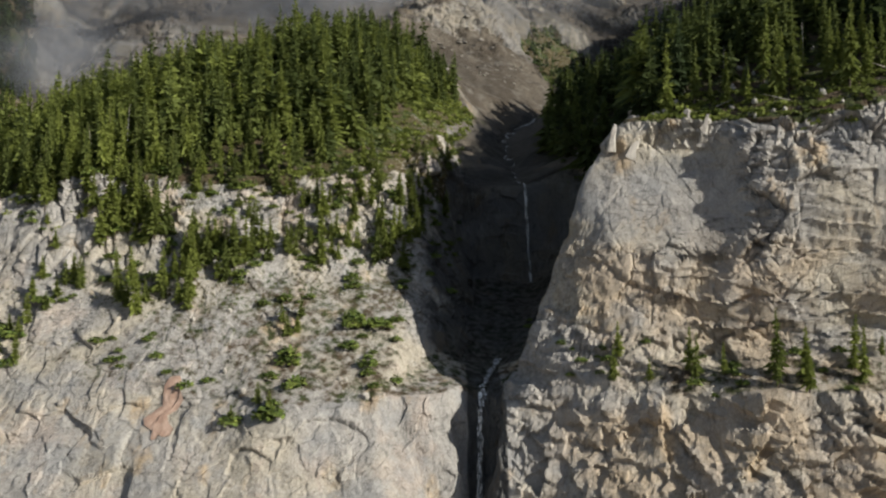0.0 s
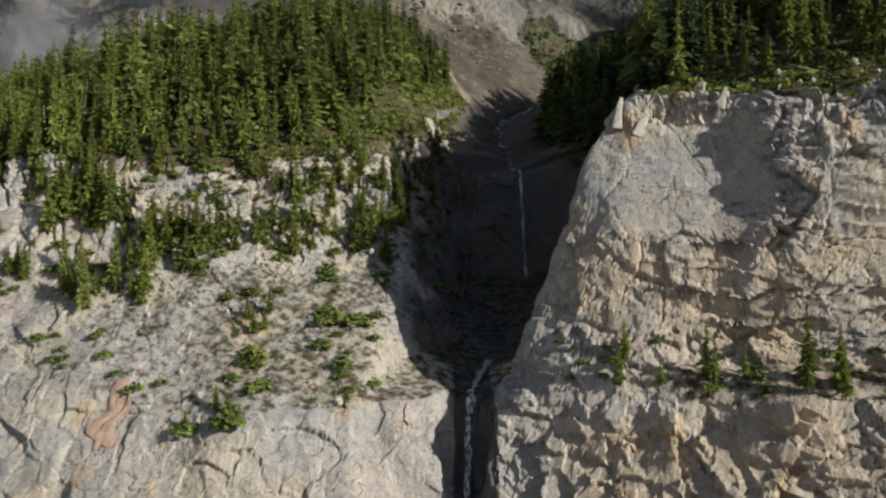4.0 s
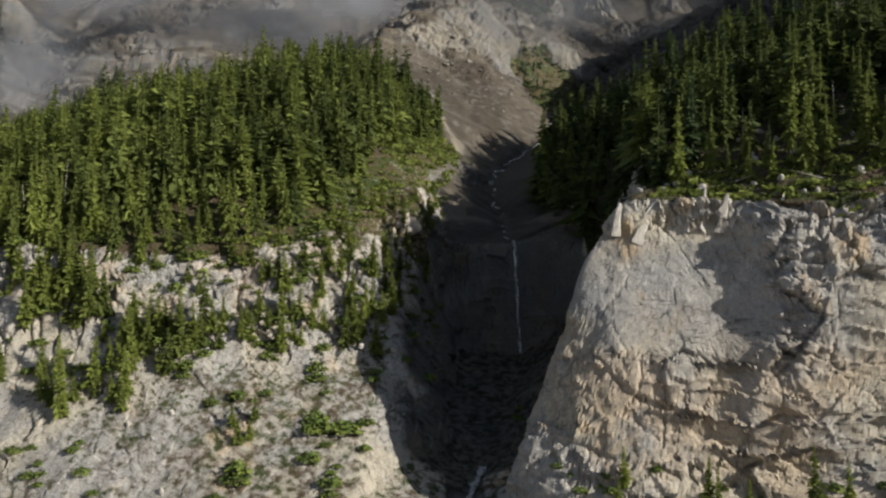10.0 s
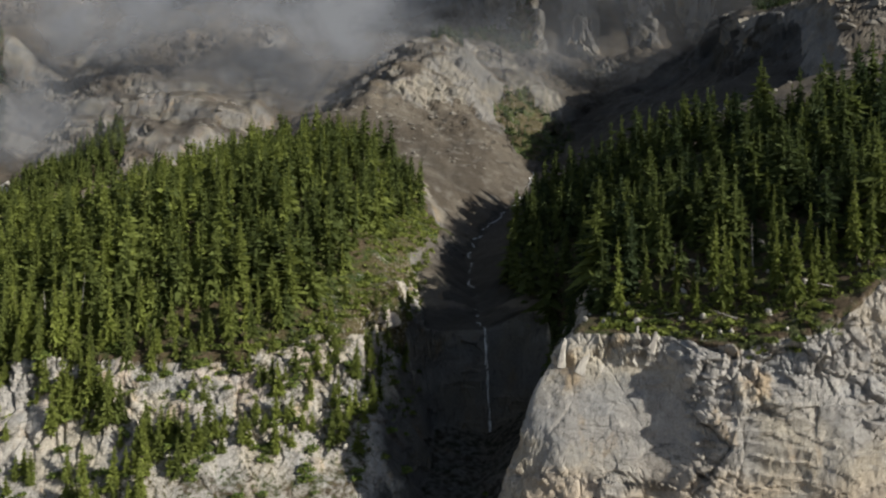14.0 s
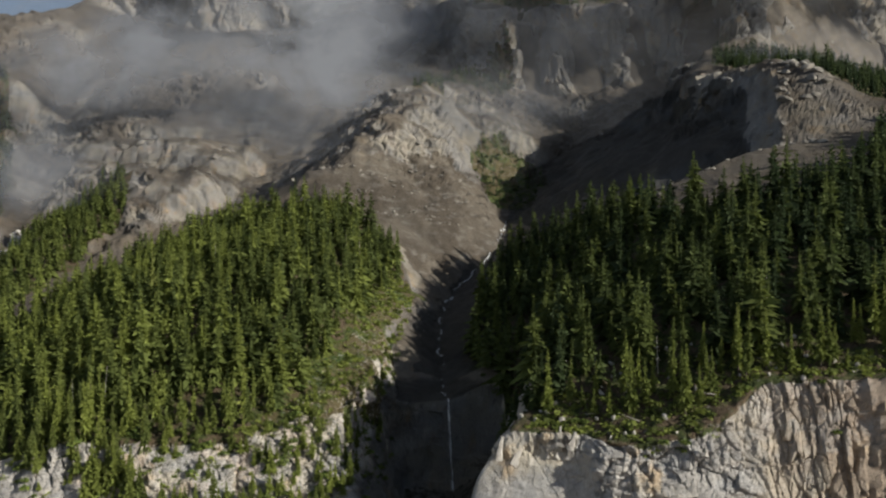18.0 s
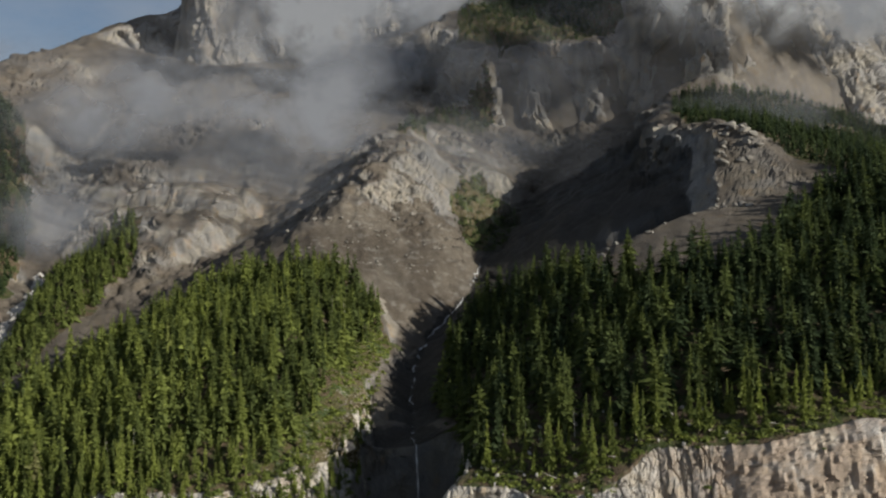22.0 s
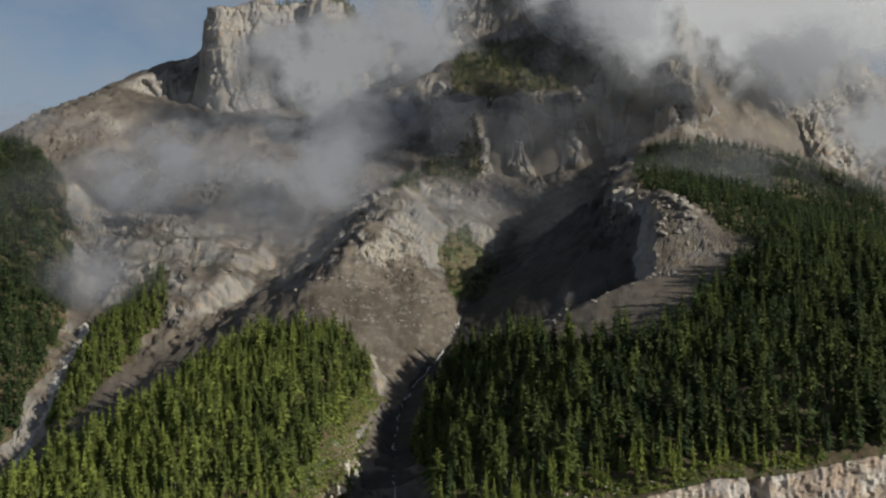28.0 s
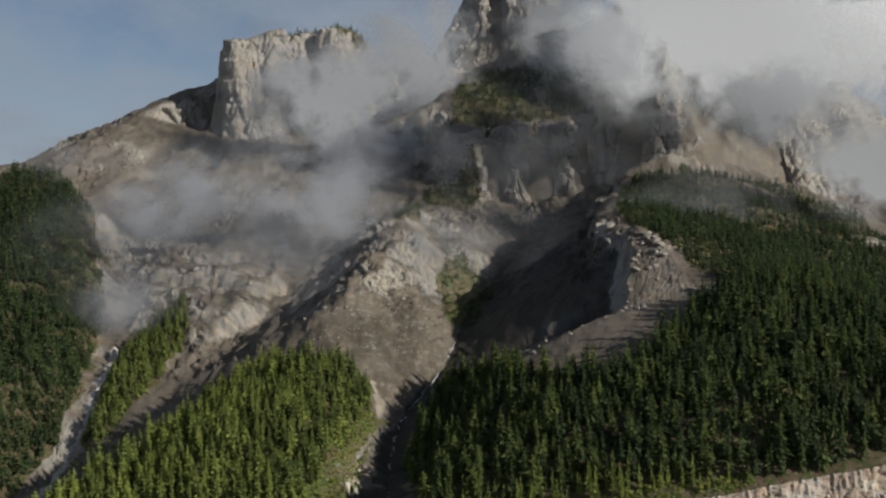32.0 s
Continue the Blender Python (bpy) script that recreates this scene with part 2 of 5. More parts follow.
def make_mist():
    m = Mat("mist", 1.0, 0.0)
    t = m.t
    grad = t.nodes.new("ShaderNodeTexGradient")
    grad.gradient_type = "SPHERICAL"
    mp = t.nodes.new("ShaderNodeMapping")
    mp.vector_type = "POINT"
    m.link(m.tc.outputs["UV"], mp.inputs[0])
    m.link(mp.outputs[0], grad.inputs[0])
    n = t.nodes.new("ShaderNodeTexNoise")
    n.inputs["Scale"].default_value, n.inputs["Detail"].default_value = 0.0125, 8.0
    n.inputs["Roughness"].default_value, n.inputs["Distortion"].default_value = 0.55, 0.35
    geo = t.nodes.new("ShaderNodeNewGeometry")
    wp = t.nodes.new("ShaderNodeMapping")
    wp.inputs["Scale"].default_value = (1.0, 1.6, 1.05)
    m.link(geo.outputs["Position"], wp.inputs[0])
    m.link(wp.outputs[0], n.inputs["Vector"])
    n2 = t.nodes.new("ShaderNodeTexNoise")
    n2.inputs["Scale"].default_value, n2.inputs["Detail"].default_value = 0.035, 6.0
    m.link(wp.outputs[0], n2.inputs["Vector"])
    wob = m.math("ADD", m.math("MULTIPLY", m.math("SUBTRACT", n.outputs[0], 0.5), 3.6), m.math("MULTIPLY", m.math("SUBTRACT", n2.outputs[0], 0.5), 1.3))
    body = m.math("ADD", m.math("MULTIPLY", grad.outputs["Fac"], 1.55), wob)
    edge = m.ramp(grad.outputs["Fac"], 0.0, 0.75)
    dens = m.attribute("thickness")
    a = m.math("MULTIPLY", m.math("MULTIPLY", m.ramp(body, -0.1, 2.1), edge), dens.outputs["Fac"])
    tr = t.nodes.new("ShaderNodeBsdfTransparent")
    df = t.nodes.new("ShaderNodeBsdfDiffuse")
    tl = t.nodes.new("ShaderNodeBsdfTranslucent")
    white = m.mix(m.ramp(dens.outputs["Fac"], 1.0, 2.8), (0.285, 0.30, 0.34), (0.64, 0.665, 0.71))
    m.link(white, df.inputs["Color"])
    m.link(white, tl.inputs["Color"])
    half = t.nodes.new("ShaderNodeMixShader")
    half.inputs[0].default_value = 0.45
    m.link(df.outputs[0], half.inputs[1])
    m.link(tl.outputs[0], half.inputs[2])
    mx = t.nodes.new("ShaderNodeMixShader")
    m.link(a, mx.inputs[0])
    m.link(tr.outputs[0], mx.inputs[1])
    m.link(half.outputs[0], mx.inputs[2])
    m.link(mx.outputs[0], t.nodes["Material Output"].inputs[0])
    return m.m


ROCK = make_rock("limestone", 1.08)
CRAG = make_rock("brown_mountain_limestone", 0.62)
BARK = make_plain("bark", (0.07, 0.055, 0.042), (0.16, 0.13, 0.105), 3.0, stretch=(1, 1, 0.2))
DEAD = make_plain("bleached_wood", (0.26, 0.235, 0.21), (0.46, 0.43, 0.40), 2.5, stretch=(1, 1, 0.15))
PALE = make_plain("pale_limestone", (0.27, 0.25, 0.23), (0.47, 0.44, 0.40), 1.2, stretch=(1.4, 1.4, 0.4), distance=0.4)
STONE = make_plain("loose_limestone", (0.24, 0.225, 0.205), (0.44, 0.41, 0.37), 1.5, distance=0.3)
RED = make_plain("iron_stained_limestone", (0.30, 0.20, 0.155), (0.44, 0.32, 0.26), 0.6, stretch=(1, 1, 0.5), distance=0.3)
NEEDLES = make_needles("needles", True)
FAR_NEEDLES = make_needles("forest_needles", False)
SHRUB = make_plain("shrub_leaves", (0.060, 0.095, 0.022), (0.170, 0.205, 0.045), 1.6)
WATER = make_water()
MIST = make_mist()


# ---- noise on arrays ----
def hash3(i, j, k, seed):
    h = (i.astype(np.int64) * 374761393 + j.astype(np.int64) * 668265263 + k.astype(np.int64) * 2147483647 + seed * 1274126177) & 0xFFFFFFFF
    h = ((h ^ (h >> 13)) * 1274126177) & 0xFFFFFFFF
    h = ((h ^ (h >> 16)) * 2246822519) & 0xFFFFFFFF
    return ((h ^ (h >> 15)) & 0xFFFFFF) / float(0xFFFFFF)


def vnoise(x, y, z, seed=0):
    i, j, k = np.floor(x), np.floor(y), np.floor(z)
    u, v, w = x - i, y - j, z - k
    u, v, w = u * u * (3 - 2 * u), v * v * (3 - 2 * v), w * w * (3 - 2 * w)
    out = 0
    for a in (0, 1):
        for b in (0, 1):
            for c in (0, 1):
                out = out + hash3(i + a, j + b, k + c, seed) * (u if a else 1 - u) * (v if b else 1 - v) * (w if c else 1 - w)
    return out * 2 - 1


def fbm(x, y, z, octaves=4, seed=0, gain=0.5):
    out, amp, f = 0, 1.0, 1.0
    for o in range(octaves):
        out = out + amp * vnoise(x * f, y * f, z * f, seed + o * 17)
        amp, f = amp * gain, f * 2.03
    return out


def ridged(x, y, z, octaves=4, seed=0):
    out, amp, f = 0, 1.0, 1.0
    for o in range(octaves):
        out = out + amp * (0.5 - np.abs(vnoise(x * f, y * f, z * f, seed + o * 31)))
        amp, f = amp * 0.5, f * 2.1
    return out


def blocks(x, y, z, seed=0):
    """Cellular noise: the value of the nearest cell, the way to the border with the next, and the slant of its face."""
    i, j, k = np.floor(x), np.floor(y), np.floor(z)
    d1 = np.full(x.shape, 9.0)
    d2 = np.full(x.shape, 9.0)
    val = np.zeros(x.shape)
    tilt = np.zeros(x.shape)
    for a in (-1, 0, 1):
        for b in (-1, 0, 1):
            for c in (-1, 0, 1):
                ci, cj, ck = i + a, j + b, k + c
                dx, dy, dz = x - ci - hash3(ci, cj, ck, seed), y - cj - hash3(ci, cj, ck, seed + 1), z - ck - hash3(ci, cj, ck, seed + 2)
                d = dx * dx + dy * dy + dz * dz
                near = d < d1
                tilt = np.where(near, (hash3(ci, cj, ck, seed + 5) - 0.5) * dx * 2 + (hash3(ci, cj, ck, seed + 6) - 0.65) * dz * 2, tilt)
                d2 = np.where(near, d1, np.minimum(d2, d))
                val = np.where(near, hash3(ci, cj, ck, seed + 3), val)
                d1 = np.where(near, d, d1)
    return val * 2 - 1, np.sqrt(d2) - np.sqrt(d1), tilt


def smooth(a, b, v):
    t = np.clip((v - a) / (b - a), 0, 1)
    return t * t * (3 - 2 * t)


# ---- the lie of the land: crest, brow, ledge and valley lines in metres ----
LINES = dict(
    valley_floor=[(-2500, 40, -6), (-400, 40, 0), (0, 40, 0), (400, 40, 0), (2500, 40, -6)],
    far_bank=[(-2500, -1500, 40), (0, -1500, 0), (2500, -1500, 40)],
    cliff_foot=[(-340, 140, 22), (-100, 126, 22), (-30, 120, 22), (6, 128, 22), (60, 116, 22), (420, 112, 22)],
    left_face=[(-340, 208, 88), (-100, 178, 90), (-63, 172, 91), (-38, 165, 86), (-13, 168, 89), (1, 171.5, 90), (4.2, 173.5, 89.5)],
    left_ledge=[(-340, 232, 112), (-100, 196, 112), (-60, 195, 113), (-32, 197, 112), (-10, 199, 110)],
    left_brow=[(-340, 262, 130), (-150, 222, 131), (-115, 213, 133), (-90, 210, 139), (-60, 213, 139), (-35, 218, 139), (-15, 234, 144), (-4, 251, 149), (4, 300, 164), (14, 340, 174), (17, 376, 183), (34, 408, 192)],
    bowl_corner=[(-13, 226, 137), (-7, 211, 117), (-4, 202, 105), (0, 192, 97), (3.4, 184, 93)],
    bowl_foot=[(7, 194, 93), (8, 225, 102), (9, 244, 107)],
    bowl_back=[(6, 260, 140), (9, 256, 112)],
    stream=[(7.2, 150, 42), (7.2, 170, 60), (7.6, 175, 87), (10.5, 184, 91), (14, 196, 93), (24, 236, 103), (27, 257, 109), (26, 264, 140), (24, 290, 149), (24, 330, 162), (32, 374, 173), (62, 443, 195), (75, 503, 211), (112, 596, 242), (148, 680, 288), (166, 740, 330)],
    buttress_edge=[(11.5, 154, 56), (10.2, 160, 74), (10, 163, 81), (13, 164, 87), (18.5, 165, 92.5), (23.4, 168, 100), (24.6, 172, 108.4), (25, 173.5, 114), (26, 175, 120), (27.4, 176, 126), (29, 178, 132), (31.5, 180, 138), (35.5, 182, 144), (41, 183, 149)],
    slot_wall=[(15.5, 172, 91), (18, 180, 93), (22, 194, 97), (28, 216, 103)],
    buttress_back=[(33, 200, 112), (42, 232, 116), (47, 256, 122), (47, 268, 150)],
    right_rim=[(41, 181, 148), (53, 215, 157), (60, 264, 164), (66, 330, 178), (84, 400, 199), (96, 436, 204)],
    ledge_front=[(23, 161, 92), (40, 153, 93), (62, 148, 93), (105, 144, 93), (420, 140, 100)],
    ledge_back=[(25, 167, 100), (40, 160, 99), (62, 157, 99), (105, 153, 99), (420, 150, 108)],
    right_face=[(34, 173, 127), (52, 169.5, 127), (60, 168, 127), (63.5, 163.5, 127), (72, 161, 127), (90, 158, 127), (110, 164, 130), (150, 157, 134), (420, 160, 150)],
    right_brow=[(41, 181, 148), (54, 179, 148), (60, 177.5, 148), (64, 171, 148), (74, 166, 147), (88, 164, 149), (108, 174, 162), (126, 169, 163), (143, 165, 165), (176, 166, 172), (205, 166, 173), (230, 166, 178), (300, 168, 188), (420, 172, 200)],
    right_bench=[(58, 206, 163), (72, 210, 169), (110, 216, 185), (152, 222, 199), (240, 226, 216), (340, 230, 226), (420, 232, 228)],
    right_rocks=[(98, 340, 206), (126, 352, 222), (154, 358, 236), (182, 368, 246), (206, 383, 250), (232, 380, 256), (258, 392, 274), (300, 372, 270), (345, 340, 262)],
    knob_crest=[(206, 384, 250), (216, 402, 268), (226, 428, 292), (235, 455, 314), (214, 478, 306), (226, 520, 316), (226, 570, 331), (270, 680, 366), (300, 728, 391)],
    knob_face=[(237, 454, 312), (247, 430, 302), (264, 402, 281)],
    tower_foot=[(304, 752, 392), (318, 742, 404), (345, 744, 404), (372, 756, 402), (400, 764, 398), (470, 790, 392)],
    tower_top=[(312, 772, 478), (322, 758, 500), (345, 762, 520), (376, 776, 512), (400, 790, 505), (470, 815, 470)],
    left_slope=[(-150, 262, 144), (-99, 238, 147), (-85, 276, 175), (-50, 283, 184), (-15, 288, 174), (2, 296, 165)],
    spur_crest=[(-215, 262, 130), (-188, 280, 143), (-166, 302, 158), (-146, 330, 170), (-106, 394, 196), (-78, 424, 212), (-48, 462, 240), (-8, 528, 281), (6, 580, 306), (21, 644, 332), (42, 704, 346), (58, 764, 366)],
    talus_foot=[(-72, 418, 210), (-48, 398, 215), (-25, 390, 216), (4, 382, 199), (17, 376, 183)],
    talus_edge=[(-8, 528, 281), (24, 520, 254), (48, 556, 251), (72, 506, 213)],
    left_creek=[(-400, 290, 24), (-310, 335, 56), (-276, 372, 92), (-260, 412, 120), (-252, 440, 150), (-254, 468, 175), (-262, 560, 214), (-278, 650, 268), (-310, 760, 346)],
    left_gully=[(-226, 340, 112), (-212, 380, 142), (-178, 440, 172), (-160, 520, 206), (-110, 560, 226), (-60, 600, 262), (-30, 690, 330)],
    left_rib=[(-234, 412, 148), (-226, 470, 186), (-206, 545, 226), (-206, 606, 268), (-240, 636, 284), (-230, 720, 340), (-210, 820, 410)],
    rock_rib=[(-146, 556, 244), (-130, 640, 290), (-110, 740, 356), (-100, 840, 420)],
    left_ridge=[(-330, 470, 200), (-310, 570, 242), (-306, 640, 262), (-350, 685, 345), (-424, 776, 392), (-560, 800, 405), (-900, 820, 380)],
    left_flank=[(-360, 400, 140), (-430, 420, 150), (-600, 430, 160), (-900, 500, 160)],
    skyline_left=[(-900, 1020, 330), (-640, 980, 400), (-514, 950, 432), (-400, 975, 490), (-345, 1035, 538), (-316, 1085, 570)],
    wall_foot_left=[(-332, 1050, 478), (-290, 1022, 464), (-246, 956, 450), (-200, 972, 458), (-168, 1020, 474), (-136, 1036, 478), (-105, 1010, 474), (-60, 1030, 478), (20, 990, 470)],
    wall_top_left=[(-302, 1080, 560), (-268, 1040, 598), (-246, 976, 606), (-196, 992, 624), (-165, 1040, 628), (-138, 1058, 630), (-104, 1032, 630), (-62, 1052, 636), (-44, 1060, 588), (20, 1040, 520)],
    central_foot=[(58, 780, 372), (96, 752, 352), (118, 784, 346), (160, 752, 338), (188, 796, 344), (228, 764, 352), (262, 796, 372)],
    central_wall=[(80, 806, 442), (104, 776, 440), (124, 818, 444), (166, 776, 440), (190, 824, 448), (232, 788, 446), (268, 820, 456)],
    central_top=[(76, 880, 492), (120, 930, 524), (180, 930, 528), (250, 890, 500)],
    spire_foot=[(60, 970, 532), (104, 985, 556), (150, 975, 560), (200, 980, 560), (256, 960, 545)],
    spire=[(84, 1010, 590), (112, 1014, 632), (142, 1026, 642), (150, 1034, 742), (184, 1036, 770), (212, 1030, 700), (250, 1010, 640), (290, 990, 590)],
    knob_west=[(198, 394, 236), (204, 426, 262), (216, 458, 284), (198, 484, 278), (206, 524, 284), (204, 574, 292), (248, 692, 328), (278, 740, 352)],
    right_far=[(366, 706, 374), (420, 722, 366), (470, 742, 355), (560, 780, 340)],
    # first peaks added unseen behind cloud, raised to shade the central bench
    right_far_top=[(326, 806, 620), (350, 815, 670), (420, 850, 700), (520, 930, 620), (620, 900, 470), (650, 900, 462), (690, 900, 412), (1000, 1100, 360)],
    right_flank=[(310, 470, 300), (440, 400, 246), (400, 520, 286), (480, 620, 300), (800, 600, 220), (900, 400, 160)],
    back=[(-2500, 2600, 200), (-400, 1700, 600), (150, 1700, 700), (700, 1700, 500), (2500, 2600, 200)],
)


def tin():
    from mathutils.geometry import delaunay_2d_cdt
    pts, hs, edges = [], [], []
    for line in LINES.values():
        last = None
        for (a, b) in zip(line[:-1], line[1:]):
            length = math.hypot(a[0] - b[0], a[1] - b[1])
            step = 9.0 if max(a[1], b[1]) < 300 and abs(a[0]) < 425 else 30.0 if max(a[1], b[1]) < 900 else 80.0
            n = max(1, int(length / step)) if length < 600 else 4
            for k in range(n + (b is line[-1])):
                f = k / n
                pts.append(Vector((a[0] + (b[0] - a[0]) * f, a[1] + (b[1] - a[1]) * f)))
                hs.append(a[2] + (b[2] - a[2]) * f)
                if last is not None:
                    edges.append((last, len(pts) - 1))
                last = len(pts) - 1
    v, _, f, ov, _, _ = delaunay_2d_cdt(pts, edges, [], 0, 0.3)
    z = []
    src = np.array([(p.x, p.y) for p in pts])
    for p, o in zip(v, ov):
        if len(o):
            z.append(sum(hs[k] for k in o) / len(o))
        else:
            d = (src[:, 0] - p.x) ** 2 + (src[:, 1] - p.y) ** 2
            near = np.argsort(d)[:2]
            w = 1 / (d[near] + 0.01)
            z.append(float((w * np.array(hs)[near]).sum() / w.sum()))
    return np.array([(p.x, p.y) for p in v]), np.array(z), f


def raster(tv, tz, tf, x0, y0, nx, ny, step):
    out = np.zeros((ny, nx))
    for tri in tf:
        (ax, ay), (bx, by), (cx, cy) = tv[list(tri)]
        i0, i1 = max(0, int((min(ax, bx, cx) - x0) / step)), min(nx - 1, int((max(ax, bx, cx) - x0) / step) + 1)
        j0, j1 = max(0, int((min(ay, by, cy) - y0) / step)), min(ny - 1, int((max(ay, by, cy) - y0) / step) + 1)
        det = (by - cy) * (ax - cx) + (cx - bx) * (ay - cy)
        if i1 <= i0 or j1 <= j0 or abs(det) < 1e-9:
            continue
        gx, gy = np.meshgrid(x0 + step * np.arange(i0, i1 + 1), y0 + step * np.arange(j0, j1 + 1))
        u = ((by - cy) * (gx - cx) + (cx - bx) * (gy - cy)) / det
        v = ((cy - ay) * (gx - cx) + (ax - cx) * (gy - cy)) / det
        w = 1 - u - v
        inside = (u > -1e-6) & (v > -1e-6) & (w > -1e-6)
        part = out[j0:j1 + 1, i0:i1 + 1]
        part[inside] = (u * tz[tri[0]] + v * tz[tri[1]] + w * tz[tri[2]])[inside]
    return out


def blur(a, r):
    for axis in (0, 1):
        a = sum(np.roll(a, k, axis) for k in range(-r, r + 1)) / (2 * r + 1)
    return a


TV, TZ, TF = tin()
NEAR = (-345.0, 100.0, 1521, 721, 0.5)
FAR = (-2500.0, -1500.0, 1001, 821, 5.0)
Z_NEAR = blur(raster(TV, TZ, TF, *NEAR), 2)
Z_FAR = blur(raster(TV, TZ, TF, *FAR), 1)


def lookup(grid, g, x, y):
    x0, y0, nx, ny, step = g
    fx, fy = np.clip((x - x0) / step, 0, nx - 1.001), np.clip((y - y0) / step, 0, ny - 1.001)
    i, j = fx.astype(int), fy.astype(int)
    u, v = fx - i, fy - j
    return (grid[j, i] * (1 - u) + grid[j, i + 1] * u) * (1 - v) + (grid[j + 1, i] * (1 - u) + grid[j + 1, i + 1] * u) * v


def height(x, y):
    """The smooth lie of the land, with its lines bent a little."""
    far = smooth(380, 700, y)
    a = 0.9 + 14 * far
    s = 0.06 - 0.045 * far
    wx = a * fbm(x * s, y * s, x * 0, 3, 5)
    wy = a * fbm(x * s, y * s, x * 0 + 9, 3, 6)
    zn = lookup(Z_NEAR, NEAR, x + wx, y + wy)
    zf = lookup(Z_FAR, FAR, x + wx, y + wy)
    inside = smooth(0, 12, np.minimum(np.minimum(x + 340, 410 - x), 455 - y))
    return zn * inside + zf * (1 - inside)


# forest and gravel areas on the plan: rings of corners
def ring(x, y, corners):
    inside = np.zeros(x.shape, bool)
    n = len(corners)
    for k in range(n):
        (ax, ay), (bx, by) = corners[k], corners[(k + 1) % n]
        cross = ((ay > y) != (by > y)) & (x < (bx - ax) * (y - ay) / (by - ay + 1e-12) + ax)
        inside ^= cross
    return inside


LEFT_WOOD = [(-212, 300), (-228, 240), (-150, 216), (-89, 207), (-42, 217), (-27, 236), (-19, 256), (-9, 300), (6, 350), (9, 374), (-6, 380), (-26, 386), (-50, 394), (-72, 414), (-108, 400), (-146, 336)]
RIGHT_WOOD = [(46, 188), (58, 186), (76, 173), (90, 172), (108, 179), (126, 174), (145, 168.5), (178, 170), (230, 170), (415, 177), (430, 300), (440, 420), (345, 420), (275, 372), (256, 352), (226, 326), (199, 296), (172, 288), (138, 300), (120, 330), (104, 372), (84, 402), (66, 400), (49, 358), (39, 320), (37, 288), (43, 264), (45, 215)]
CREST_WOOD = [(270, 406), (290, 374), (440, 380), (520, 560), (470, 660), (392, 650), (330, 694), (288, 690), (240, 578), (238, 522), (246, 466)]
LEFT_RIDGE_WOOD = [(-312, 630), (-350, 690), (-424, 776), (-560, 800), (-900, 790), (-900, 480), (-430, 330), (-400, 312), (-320, 350), (-288, 388), (-270, 430), (-270, 480), (-286, 560)]
RIB_WOOD = [(-248, 420), (-222, 405), (-196, 470), (-188, 530), (-206, 578), (-236, 570), (-250, 510), (-246, 470)]
FAR_WOODS = [[(10, 620), (34, 640), (40, 690), (12, 676)], [(74, 816), (128, 820), (196, 826), (280, 820), (290, 880), (250, 930), (180, 960), (110, 960), (80, 900)], [(-190, 1018), (-166, 1046), (-138, 1062), (-104, 1036), (-62, 1056), (-50, 1084), (-150, 1090), (-200, 1040)], [(46, 690), (92, 712), (112, 762), (70, 764), (36, 730)],
             [(334, 650), (346, 722), (394, 716), (440, 640), (400, 610)], [(410, 735), (470, 745), (560, 720), (560, 600), (480, 640)]]
MEADOW = [(70, 518), (92, 524), (114, 580), (104, 616), (80, 622), (64, 600), (54, 566), (60, 540)]
TALUS = [(-76, 425), (-48, 400), (-25, 391), (6, 382), (18, 372), (34, 400), (66, 440), (78, 500), (60, 530), (40, 550), (16, 520), (-8, 505), (-40, 465)]


# slopes that always lie in shade; the rock colour is darkened to paint it
SHADE_SCREE = [(14, 280), (48, 280), (66, 340), (84, 400), (96, 430), (128, 372), (200, 392), (208, 430), (222, 462), (204, 490), (218, 575), (268, 690), (240, 715), (170, 715), (140, 690), (96, 590), (78, 520), (62, 446), (32, 380), (16, 330)]


# basin dimmed through the rock colour, in place of crag shade and haze
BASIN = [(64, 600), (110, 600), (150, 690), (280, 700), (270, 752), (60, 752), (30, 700)]


